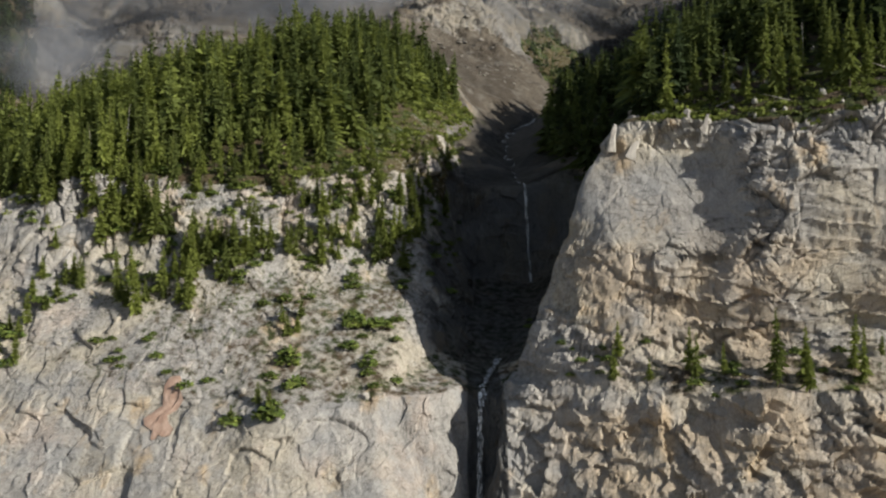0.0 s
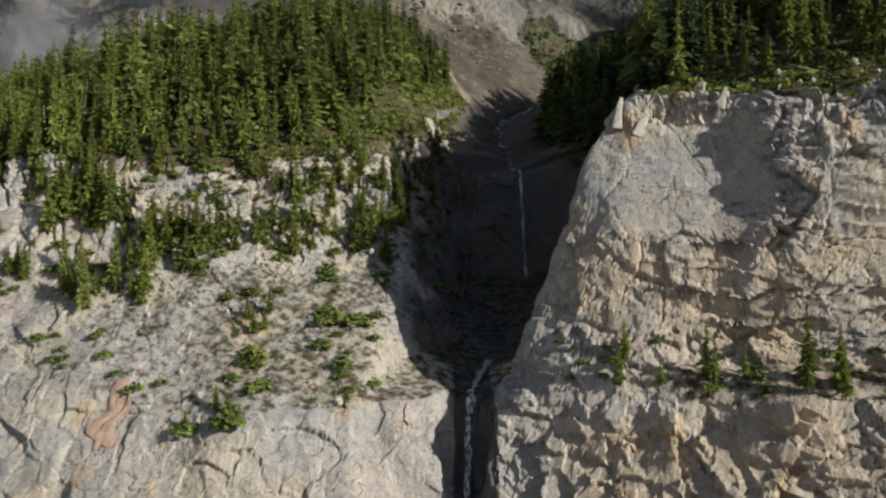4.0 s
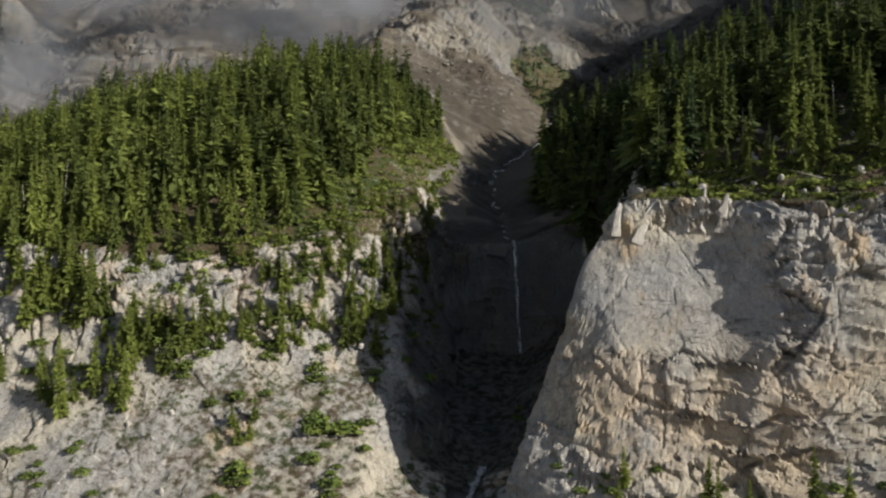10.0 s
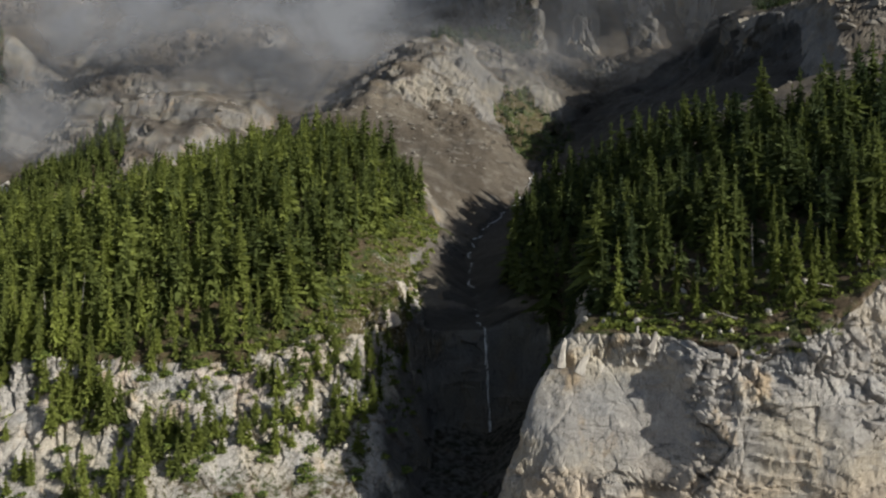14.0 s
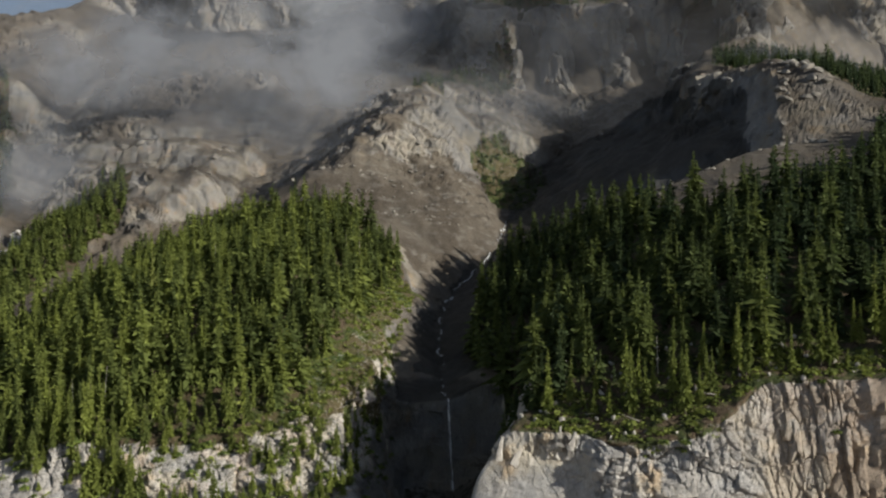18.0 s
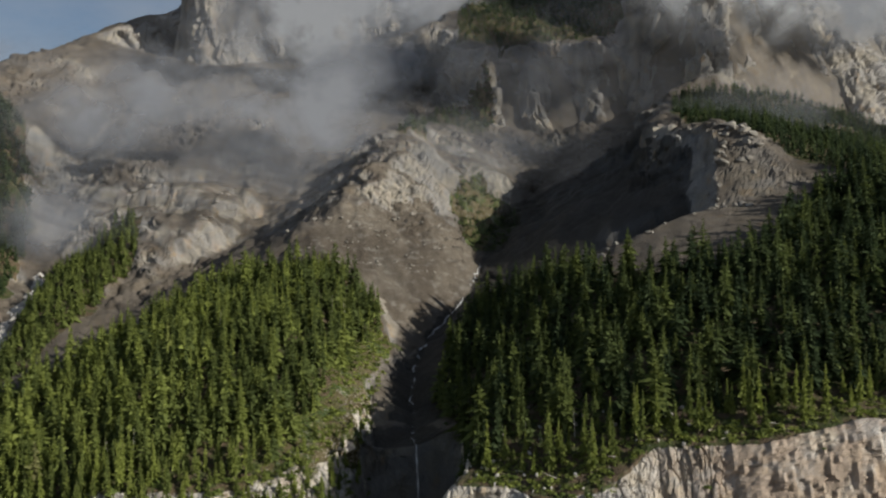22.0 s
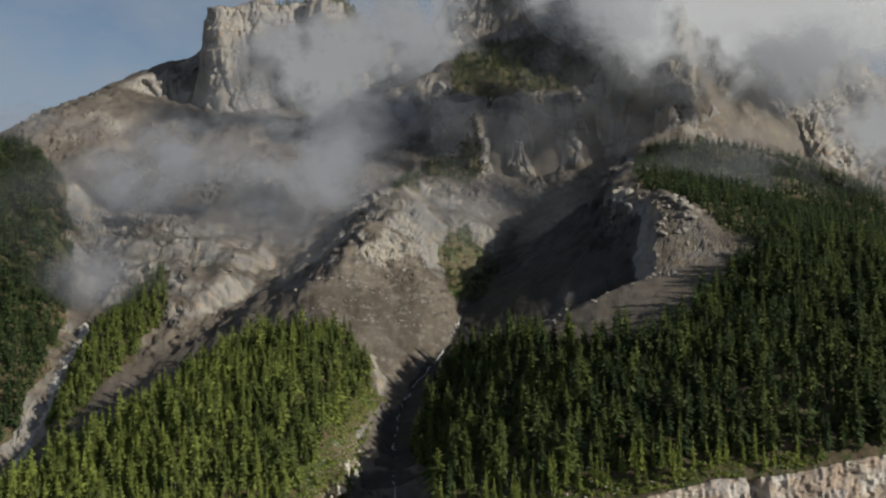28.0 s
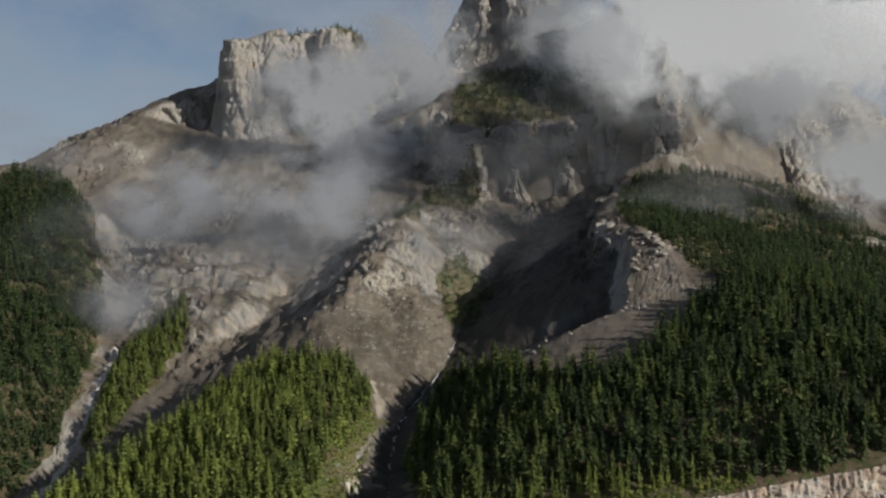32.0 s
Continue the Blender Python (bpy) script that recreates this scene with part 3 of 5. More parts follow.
def near_relief(x, y, z, nz):
    """Rock relief of the cliffs: broad swells, joints and blocks; most on steep ground."""
    steep = smooth(0.90, 0.62, nz)
    near = 1 - smooth(330, 520, y)
    wx = x + 0.5 * fbm(x * 0.25, y * 0.25, z * 0.25, 2, 71)
    wz = z + 0.9 * fbm(x * 0.15, y * 0.15, z * 0.15, 2, 72)
    b1, e1, t1 = blocks(wx / 9.0, y / 9.0, wz / 8.0, 3)
    b2, e2, t2 = blocks(wx / 4.2, y / 4.2, (wz + 0.08 * x) / (2.8 + 2.6 * smooth(14, 2, x)), 13)
    b3, _, t3 = blocks(wx / 1.9, y / 1.9, (wz + 0.08 * x) / (1.3 + 1.5 * smooth(14, 2, x)), 23)
    rough = smooth(-0.35, 0.45, fbm(x * 0.035, y * 0.035, z * 0.05, 3, 35)) * (0.55 + 0.45 * smooth(92, 106, z) + 0.3 * smooth(10, 25, x))
    d = 1.8 * fbm(x * 0.045, y * 0.045, z * 0.045, 3, 33) + 0.25 * ridged(wx * 0.22, y * 0.2, z * 0.05, 3, 36) + 0.12 * fbm(wx * 0.9, y * 0.9, z * 0.2, 3, 37)
    d = d + (0.35 + 0.65 * rough) * (1 - 0.2 * smooth(95, 112, x)) * (0.7 * b1 + 1.3 * t1) + (0.25 + 0.75 * rough) * (0.42 * b2 + 0.6 * t2) + rough * (0.16 * b3 + 0.2 * t3)
    d = d - rough * (0.35 + 0.65 * smooth(8, 20, x)) * (0.65 * (1 - smooth(0.0, 0.06, e1)) + 0.3 * (1 - smooth(0.0, 0.08, e2)))
    west = smooth(10, -2, x)
    d = d * (1 - 0.32 * west * (1 - smooth(108, 118, z)))
    # upright pillars below the brow of the western cliff
    pillar = smooth(112, 122, z) * (1 - smooth(138, 148, z)) * smooth(10, -12, x)
    p1, pe, pt = blocks(wx / 4.8, y / 9.0, z / 17.0, 43)
    pillar = pillar * (0.3 + 0.7 * smooth(-0.15, 0.35, fbm(x * 0.05, y * 0.05, z * 0.05, 2, 44)))
    d = d + pillar * (1.1 * p1 + 1.1 * pt - 0.9 * (1 - smooth(0, 0.16, pe)))
    # overhanging beds at half height of the eastern buttress
    beds = smooth(18, 26, x) * smooth(101, 105, z) * (1 - smooth(117, 121, z))
    tier = (wz + 0.05 * x + 2.6 * fbm(x * 0.05, y * 0.05, z * 0.03, 3, 51)) / 4.4
    saw = tier - np.floor(tier)
    d = d * (1 - 0.5 * beds) + beds * (2.4 * saw ** 3 - 0.6) * smooth(-0.5, 0.2, fbm(x * 0.07, y * 0.07, z * 0.12, 2, 53))
    # splintered crest of the buttress
    east = smooth(95, 112, x)
    crest = smooth(24, 34, x) * np.maximum(smooth(139, 143, z) * (1 - smooth(158, 170, z)), east * smooth(118, 130, z))
    s1, se, st = blocks(wx / 2.0, y / 5.0, z / 9.0, 47)
    d = d + crest * (0.28 + 0.3 * smooth(62, 72, x) + 0.1 * east)  * (0.9 * s1 + 0.9 * st - 0.8 * (1 - smooth(0, 0.16, se)))
    # the smooth slab above them
    slab = smooth(24, 32, x) * (1 - smooth(60.5, 62.5, x)) * smooth(118, 122, z) * (1 - smooth(141, 144, z))
    d = d * (1 - 0.86 * slab)
    # the block beside the slab stands proud and shades it
    cut = x + 0.10 * (z - 136) + 0.9 * fbm(x * 0.2, y * 0.2, z * 0.2, 2, 58)
    d = d + 0.7 * smooth(62.2, 63.2, cut) * (1 - smooth(66, 92, x)) * smooth(122, 129, z) * (1 - smooth(144, 147, z))
    # great broken blocks below the ledge
    foot = smooth(96, 90, z) * smooth(9, 15, x)
    f1, _, ft = blocks(wx / 6.5 + 0.35 * z / 6.5, y / 7.0, z / 11.0, 171)
    d = d + foot * (1.0 * f1 + 1.2 * ft + 0.3 * b2 + 0.6 * t2)
    # thin broken beds over the whole eastern face
    layer = (wz + 0.06 * x + 1.5 * fbm(x * 0.06, y * 0.06, z * 0.05, 3, 151)) / 2.7
    lip = layer - np.floor(layer)
    d = d + smooth(16, 24, x) * (1 - slab) * (1 - beds) * (1 - crest) * (0.9 * lip ** 2 * (1 - smooth(0.86, 1.0, lip)) - 0.2) * smooth(-0.1, 0.25, fbm(x * 0.09, y * 0.09, z * 0.16, 3, 152)) * smooth(88, 100, z)
    # a dark cleft in the eastern brow
    d = d - 6.0 * smooth(191.5, 193.5, x + 0.12 * (z - 165)) * (1 - smooth(196, 199, x + 0.12 * (z - 165)))
    gravel = 0.10 * fbm(x * 0.8, y * 0.8, z * 0.8, 2, 61)
    return near * (steep * d * (0.8 + 0.3 * near) + (1 - steep) * (0.55 * fbm(x * 0.12, y * 0.12, z * 0.1, 3, 62) + gravel))


def far_relief(x, y, z, nz):
    """Relief of the mountain: gullied slopes and bedded crags."""
    tal = ring(x, y, TALUS)
    far_tier = (z + 9 * fbm(x * 0.012, y * 0.012, z * 0.01, 3, 81)) / 30.0
    saw2 = far_tier - np.floor(far_tier)
    wfx = x + 9 * fbm(x * 0.03, y * 0.03, z * 0.03, 2, 83)
    fb1, fe1, ft1 = blocks(wfx / 30.0, y / 34.0, z / 130.0, 93)
    fb2, fe2, ft2 = blocks(wfx / 10.0, y / 12.0, z / 48.0, 95)
    steep = smooth(0.71, 0.54, nz) * (0.12 + 0.88 * smooth(330, 380, z + 0.2 * (x + 100)))
    df = 3.6 * ridged(x * 0.022, y * 0.006, z * 0.004, 5, 91) + 2.2 * ridged(wfx * 0.06, y * 0.014, z * 0.01, 4, 97) + 0.6 * fbm(x * 0.1, y * 0.1, z * 0.1, 3, 98)
    crop = smooth(0.12, 0.42, fbm(x * 0.014, y * 0.014, z * 0.02, 3, 161)) * (1 - tal) * (1 - 0.7 * smooth(-90, -50, x) * (1 - smooth(40, 80, x)) * (1 - smooth(560, 620, y)))
    crop = np.maximum(crop, 0.7 * smooth(186, 200, x) * (1 - smooth(262, 280, x)) * (1 - smooth(500, 560, y)))
    cb, ce, ct = blocks(wfx / 13.0, y / 13.0, z / 9.0, 163)
    db, _, dt = blocks(wfx / 5.5, y / 5.5, z / 4.0, 165)
    df = df + crop * (2.2 * cb + 2.6 * ct + 1.1 * db + 1.3 * dt - 1.2 * (1 - smooth(0, 0.1, ce)))
    pb, _, pt2 = blocks(wfx / 3.6, y / 3.6, z / 5.0, 99)
    cap = smooth(455, 520, y) * (1 - smooth(590, 640, y)) * smooth(-75, -45, x) * (1 - smooth(20, 60, x))
    ribs = smooth(0.15, 0.6, fbm(x * 0.018, y * 0.018, z * 0.03, 3, 96))
    band = (z + 2.5 * fbm(x * 0.05, y * 0.05, z * 0.02, 3, 88)) / 8.0
    df = df + 3.2 * (band - np.floor(band)) ** 2 * np.where(tal, 1.0, 0.3 * ribs) * smooth(-0.2, 0.3, fbm(x * 0.04, y * 0.04, z * 0.04, 2, 89))
    df = df + (1.1 * cap + 0.10 * ribs + 0.22 * tal) * (0.9 * pb + 1.1 * pt2)
    df = df + steep * (3.5 * saw2 ** 2 + 4.5 * fb1 + 4.0 * ft1 + 2.2 * fb2 + 1.6 * ft2 - 3.0 * (1 - smooth(0, 0.12, fe1)) - 1.5 * (1 - smooth(0, 0.12, fe2)))
    return smooth(330, 520, y) * np.where(tal, 0.6, 1.0) * df * smooth(350, 470, y)


def displaced(x, y, z, nz):
    """How far the rock stands out from the smooth lie of the land."""
    out = np.zeros(x.shape)
    for mask, relief in ((y < 520, near_relief), (y > 350, far_relief)):
        if mask.any():
            out[mask] += relief(x[mask], y[mask], z[mask], nz[mask])
    return out


def sheet_points(x, y):
    """Places on the land, from plan places in rows and columns."""
    z = height(x, y)
    e = 1.0 + 5 * smooth(400, 700, y)
    gx = (height(x + e, y) - height(x - e, y)) / (2 * e)
    gy = (height(x, y + e) - height(x, y - e)) / (2 * e)
    n = np.sqrt(gx * gx + gy * gy + 1)
    nx, ny, nz = -gx / n, -gy / n, 1 / n
    d = displaced(x, y, z, nz)
    return np.stack([x + d * nx, y + d * ny, z + d * nz], -1), nz


def zones(x, y, z, nz):
    """Where wood floor, gravel and low green lie: three masks from 0 to 1."""
    flat = smooth(0.50, 0.80, nz)
    wob = 6 * fbm(x * 0.06, y * 0.06, x * 0, 3, 101)
    wood = np.zeros(x.shape)
    for area in (LEFT_WOOD, RIGHT_WOOD, CREST_WOOD, LEFT_RIDGE_WOOD, RIB_WOOD, *FAR_WOODS):
        wood = np.maximum(wood, ring(x + wob, y + wob, area) * 1.0)
    cliff = (y < 260) & (z > 84)
    wood = np.where(cliff, np.maximum(wood * flat, np.where((x > 40) & (z > 143), 0.66, 0.50) * smooth(0.45, 0.8, nz)), wood)
    wood = np.where(cliff & (x < 4) & (z > 108), np.maximum(wood, 0.37 * smooth(0.40, 0.56, nz)), wood)
    talus = np.where((y > 262) & (wood < 0.5), 0.8 * smooth(0.55, 0.82, nz + 0.12 * fbm(x * 0.03, y * 0.03, z * 0.03, 3, 105)), 0.0)
    talus = np.maximum(talus, np.where(ring(x + wob, y + wob, TALUS), 1.0, 0))
    green = ring(x + wob, y + wob, MEADOW) * 0.62
    green = np.maximum(green, np.where(cliff & (x < 5), 0.47 * smooth(0.28, 0.7, nz) * smooth(88, 110, z), 0))
    bank = ring(x + wob, y, [(-42, 216), (-16, 234), (-4, 252), (6, 300), (14, 350), (2, 352), (-14, 300), (-30, 240)])
    green = np.maximum(green, bank * 0.62)
    # gorge walls: seepage, darkened further to paint their shade
    wet_shade = smooth(-18, 8, x + 1.2 * wob) * (1 - smooth(42, 52, x)) * smooth(184, 194, y) * (1 - smooth(290, 330, y)) * (1 - smooth(142, 152, z))
    wet_shade = np.maximum(wet_shade, (1 - smooth(2.5, 5, np.abs(x - 9))) * (y < 200))
    # painted shade on the slope left of the knob and in the basin
    wet_shade = np.maximum(wet_shade, ring(x + wob, y + wob, SHADE_SCREE) * (0.85 + 0.1 * fbm(x * 0.05, y * 0.05, z * 0.05, 3, 107)))
    wet_shade = np.maximum(wet_shade, ring(x + 2 * wob, y + 2 * wob, BASIN) * 0.50)
    return np.stack([wood, talus, green, wet_shade], -1)


def grid_mesh(name, p, nz=None, rows_up=True):
    r, c = p.shape[:2]
    mesh = bpy.data.meshes.new(name)
    idx = np.arange(r * c).reshape(r, c)
    q = np.stack([idx[:-1, :-1], idx[:-1, 1:], idx[1:, 1:], idx[1:, :-1]], -1).reshape(-1, 4)
    n = len(q)
    mesh.vertices.add(r * c)
    mesh.vertices.foreach_set("co", p.reshape(-1).astype(np.float32))
    mesh.loops.add(n * 4)
    mesh.loops.foreach_set("vertex_index", q.reshape(-1).astype(np.int32))
    mesh.polygons.add(n)
    mesh.polygons.foreach_set("loop_start", np.arange(0, n * 4, 4, dtype=np.int32))
    mesh.update(calc_edges=True)
    if nz is not None:
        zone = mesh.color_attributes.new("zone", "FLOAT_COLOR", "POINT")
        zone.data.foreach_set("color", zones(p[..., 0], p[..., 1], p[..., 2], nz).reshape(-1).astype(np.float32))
    mesh.validate()
    return mesh


def cliff_end(x):
    return np.interp(x, [-345, -150, -60, -20, 0, 46, 66, 110, 420], [285, 242, 246, 264, 292, 292, 226, 216, 226])


def cliff_sheet(xs, rows):
    cols = len(xs)
    fine = np.linspace(0, 1, 900)
    y0, y1 = 113.0, cliff_end(xs)
    yy = y0 + (y1 - y0)[:, None] * fine[None]
    zz = height(np.repeat(xs[:, None], 900, 1), yy)
    arc = np.concatenate([np.zeros((cols, 1)), np.cumsum(np.hypot(np.diff(yy, axis=1), np.diff(zz, axis=1)) * np.where(zz[:, 1:] < 66, 0.2, 1), 1)], 1)
    y = np.stack([np.interp(np.linspace(0, 1, rows) * arc[k, -1], arc[k], yy[k]) for k in range(cols)], 1)
    return sheet_points(np.repeat(xs[None], rows, 0), y)


EYE_X, EYE_Y = 30.0, -265.0


def hill_sheet(cols, rows):
    th = np.tan(np.radians(np.concatenate([np.linspace(-43, -33.4, 30), np.linspace(-33, 33, cols - 60), np.linspace(33.4, 43, 30)])))
    y0 = np.full(cols, 230.0)
    for _ in range(12):
        y0 = 0.5 * y0 + 0.5 * (cliff_end(np.clip(EYE_X + (y0 - EYE_Y) * th, -345, 420)) - 12)
    fine = np.linspace(0, 1, 900) ** 1.6
    yy = y0[:, None] + (1900 - y0)[:, None] * fine[None]
    xx = EYE_X + (yy - EYE_Y) * th[:, None]
    zz = height(xx, yy)
    step = np.hypot(np.diff(yy, axis=1), np.diff(zz, axis=1)) / (yy[:, 1:] - EYE_Y) * (1 - 0.6 * smooth(1100, 1300, yy[:, 1:]))
    arc = np.concatenate([np.zeros((cols, 1)), np.cumsum(step, 1)], 1)
    y = np.stack([np.interp(np.linspace(0, arc[k, -1], rows), arc[k], yy[k]) for k in range(cols)], 1)
    x = EYE_X + (y - EYE_Y) * th[None]
    p, nz = sheet_points(x, y)
    p[..., 2] -= 0.8 * (1 - smooth(0, 1, (y - y0[None] - 10) / 6))
    return p, nz


def land(name, p, nz, label, category):
    ob = tagged(new(name, grid_mesh(name, p, nz)), label, category, kind="structure")
    ob.data.materials.append(ROCK if category == "cliff" else CRAG)
    soft = nz[:-1, :-1].reshape(-1) > (2 if category == "cliff" else 0.79)
    ob.data.polygons.foreach_set("use_smooth", soft)
    return ob


WEST, WEST_NZ = cliff_sheet(np.concatenate([np.linspace(-215, -106, 90), np.linspace(-105, 21, 375)]), 370)
EAST, EAST_NZ = cliff_sheet(np.concatenate([np.linspace(21, 130, 330), np.linspace(130.6, 405, 190)]), 370)
HILL, HILL_NZ = hill_sheet(680, 490)
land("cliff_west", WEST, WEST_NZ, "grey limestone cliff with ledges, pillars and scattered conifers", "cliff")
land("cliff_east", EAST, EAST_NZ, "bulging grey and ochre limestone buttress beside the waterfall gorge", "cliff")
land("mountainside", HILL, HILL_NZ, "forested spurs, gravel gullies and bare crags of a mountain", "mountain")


def base_ground():
    xs, ys = np.linspace(-2500, 2500, 160), np.linspace(-1500, 2600, 140)
    gx, gy = np.meshgrid(xs, ys)
    z = lookup(Z_FAR, FAR, gx, gy) - 14
    z = np.where((gy > 60) & (gy < 420) & (np.abs(gx) < 420), z - 26, z)
    p = np.stack([gx, gy, z], -1)
    ob = tagged(new("ground", grid_mesh("ground", p, np.ones(gx.shape))), "valley floor and lower slopes of grey rock and scrub", "ground", kind="structure")
    ob.data.materials.append(ROCK)


base_ground()


# ---- trees ----
def tri_mesh(name, v, f, material):
    mesh = bpy.data.meshes.new(name)
    mesh.from_pydata([tuple(map(float, p)) for p in v], [], [tuple(map(int, t)) for t in f])
    mesh.materials.append(material)
    return mesh


def crown_arrays(h, r, whorls, blades, rng, low=0.12, ragged=0.35, fine=True, dome=0.85):
    """Thin sprays in whorls round a slim core: drooping below, rising at the tip."""
    v, f = [], []

    def add(pts, faces):
        k = len(v)
        v.extend(pts)
        f.extend([tuple(k + i for i in q) for q in faces])

    sides = 6 if fine else 4
    core = [(0.15 * r * math.cos(a), 0.15 * r * math.sin(a), low * h) for a in np.arange(sides) * 2 * math.pi / sides]
    add(core + [(0, 0, 0.98 * h)], [(i, (i + 1) % sides, sides) for i in range(sides)])
    for w in range(whorls):
        t = min(max((w + rng.uniform(-0.4, 0.4)) / whorls, 0), 0.985)
        reach = r * (1 - t) ** dome * rng.uniform(1 - ragged, 1.1) + 0.12
        if t < 0.14:
            reach *= 0.6 + 2.8 * t
        turn = rng.uniform(0, 6.28)
        for b in range(blades):
            if rng.random() < 0.18:
                continue
            a = turn + (b + rng.uniform(-0.4, 0.4)) * 2 * math.pi / blades
            le = reach * rng.uniform(0.5, 1.2)
            wd = le * (rng.uniform(0.13, 0.22) if fine else rng.uniform(0.20, 0.32)) + 0.07
            slope = 0.55 - 0.9 * t + rng.uniform(-0.25, 0.3)
            ca, sa = math.cos(a), math.sin(a)
            zb = h * (low + (1 - low) * t) + rng.uniform(-0.6, 0.6) * (1 - low) * h / whorls

            def spray(length, wide, roll):
                cr, sr = math.cos(roll) * wide, math.sin(roll) * wide
                mid, droop = 0.55 * length, -slope * 0.4 * length
                return [(0.08 * length * ca, 0.08 * length * sa, zb),
                        (mid * ca - cr * sa, mid * sa + cr * ca, zb + droop + sr),
                        (length * ca, length * sa, zb - slope * length),
                        (mid * ca + cr * sa, mid * sa - cr * ca, zb + droop - sr)]

            roll = rng.uniform(-1.1, 1.1)
            if not fine:
                cr, sr, u = math.cos(roll) * wd, math.sin(roll) * wd, 0.22 * le
                add([(u * ca - cr * sa, u * sa + cr * ca, zb + sr), (u * ca + cr * sa, u * sa - cr * ca, zb - sr), (le * ca, le * sa, zb - slope * le)], [(0, 1, 2)])
            else:
                add(spray(le, wd, roll), [(0, 1, 2), (0, 2, 3)])
                add(spray(le * 0.8, wd * 0.9, roll + rng.uniform(0.9, 1.8)), [(0, 1, 2), (0, 2, 3)])
    return np.array(v), f


def trunk_arrays(h, r0, sides=6, bends=4, rng=None):
    v, f = [], []
    for k in range(bends + 1):
        t = k / bends
        ox, oy = (rng.uniform(-0.04, 0.04) * r0 * 6 * t, rng.uniform(-0.04, 0.04) * r0 * 6 * t) if rng else (0, 0)
        for s in range(sides):
            a = s * 2 * math.pi / sides
            rr = r0 * (1 - 0.93 * t)
            v.append((ox + rr * math.cos(a), oy + rr * math.sin(a), -0.8 + (h + 0.8) * t))
    for k in range(bends):
        for s in range(sides):
            a, b = k * sides + s, k * sides + (s + 1) % sides
            f.append((a, b, b + sides, a + sides))
    return v, f


def part(name, mesh, parent, label=""):
    ob = new(name, mesh)
    ob.parent = parent
    return tagged(ob, label)


rng = random.Random(11)
CONIFERS = []
for shape in range(9):
    h = 10.0
    slim = rng.uniform(0.85, 1.15)
    cv, cf = crown_arrays(h, 2.1 * slim, 26, 10, rng, low=rng.uniform(0.05, 0.18), ragged=rng.uniform(0.4, 0.65), dome=rng.uniform(0.75, 1.05))
    tv_, tf_ = trunk_arrays(h * 0.97, 0.17, rng=rng)
    CONIFERS.append((tri_mesh("conifer_crown", cv, cf, NEEDLES), tri_mesh("conifer_trunk", tv_, tf_, BARK)))


def conifer(place, tall, wide, label, group, r):
    crown, trunk = r.choice(CONIFERS)
    top = tagged(new("conifer"), label, "tree", group)
    top.matrix_world = Matrix.Translation(place) @ Matrix.Rotation(r.uniform(0, 6.28), 4, "Z") @ pose(0, 0, 0, r.uniform(-2.5, 2.5), r.uniform(-2.5, 2.5)) @ Matrix.Diagonal((wide, wide, tall / 10.0, 1))
    part("trunk", trunk, top)
    part("crown", crown, top)
    return top


def near_vertex(p, x, y):
    """The place on a sheet nearest to a plan place."""
    d = (p[..., 0] - x) ** 2 + (p[..., 1] - y) ** 2
    return p.reshape(-1, 3)[int(np.argmin(d))]


class Land:
    """Finds the ground under a plan place, from all sheets, through square bins."""

    def __init__(self, sheets, cell):
        self.cell, self.bins = cell, {}
        for p in sheets:
            q = p.reshape(-1, 3)
            q = q[(q[:, 1] < 1150)]
            key = np.floor(q[:, :2] / cell).astype(int)
            for (i, j), v in zip(key.tolist(), q.tolist()):
                old = self.bins.get((i, j))
                if old is None or v[2] < old[2]:
                    self.bins[(i, j)] = v

    def at(self, x, y):
        i, j = int(math.floor(x / self.cell)), int(math.floor(y / self.cell))
        for r in range(0, 5):
            for a in range(-r, r + 1):
                for b in range(-r, r + 1):
                    v = self.bins.get((i + a, j + b))
                    if v is not None:
                        return v
        return (x, y, 0)


GROUND = Land([HILL, WEST, EAST], 1.6)


def scatter(area, gap, seed, keep=0.9):
    r = random.Random(seed)
    xs, ys = [c[0] for c in area], [c[1] for c in area]
    out = []
    y = min(ys)
    while y < max(ys):
        x = min(xs)
        while x < max(xs):
            out.append((x + r.uniform(-0.48, 0.48) * gap, y + r.uniform(-0.48, 0.48) * gap))
            x += gap
        y += gap * 0.9
    a = np.array(out)
    a = a[ring(a[:, 0], a[:, 1], area)]
    r.shuffle(out)
    return [tuple(q) for q in a if r.random() < keep]


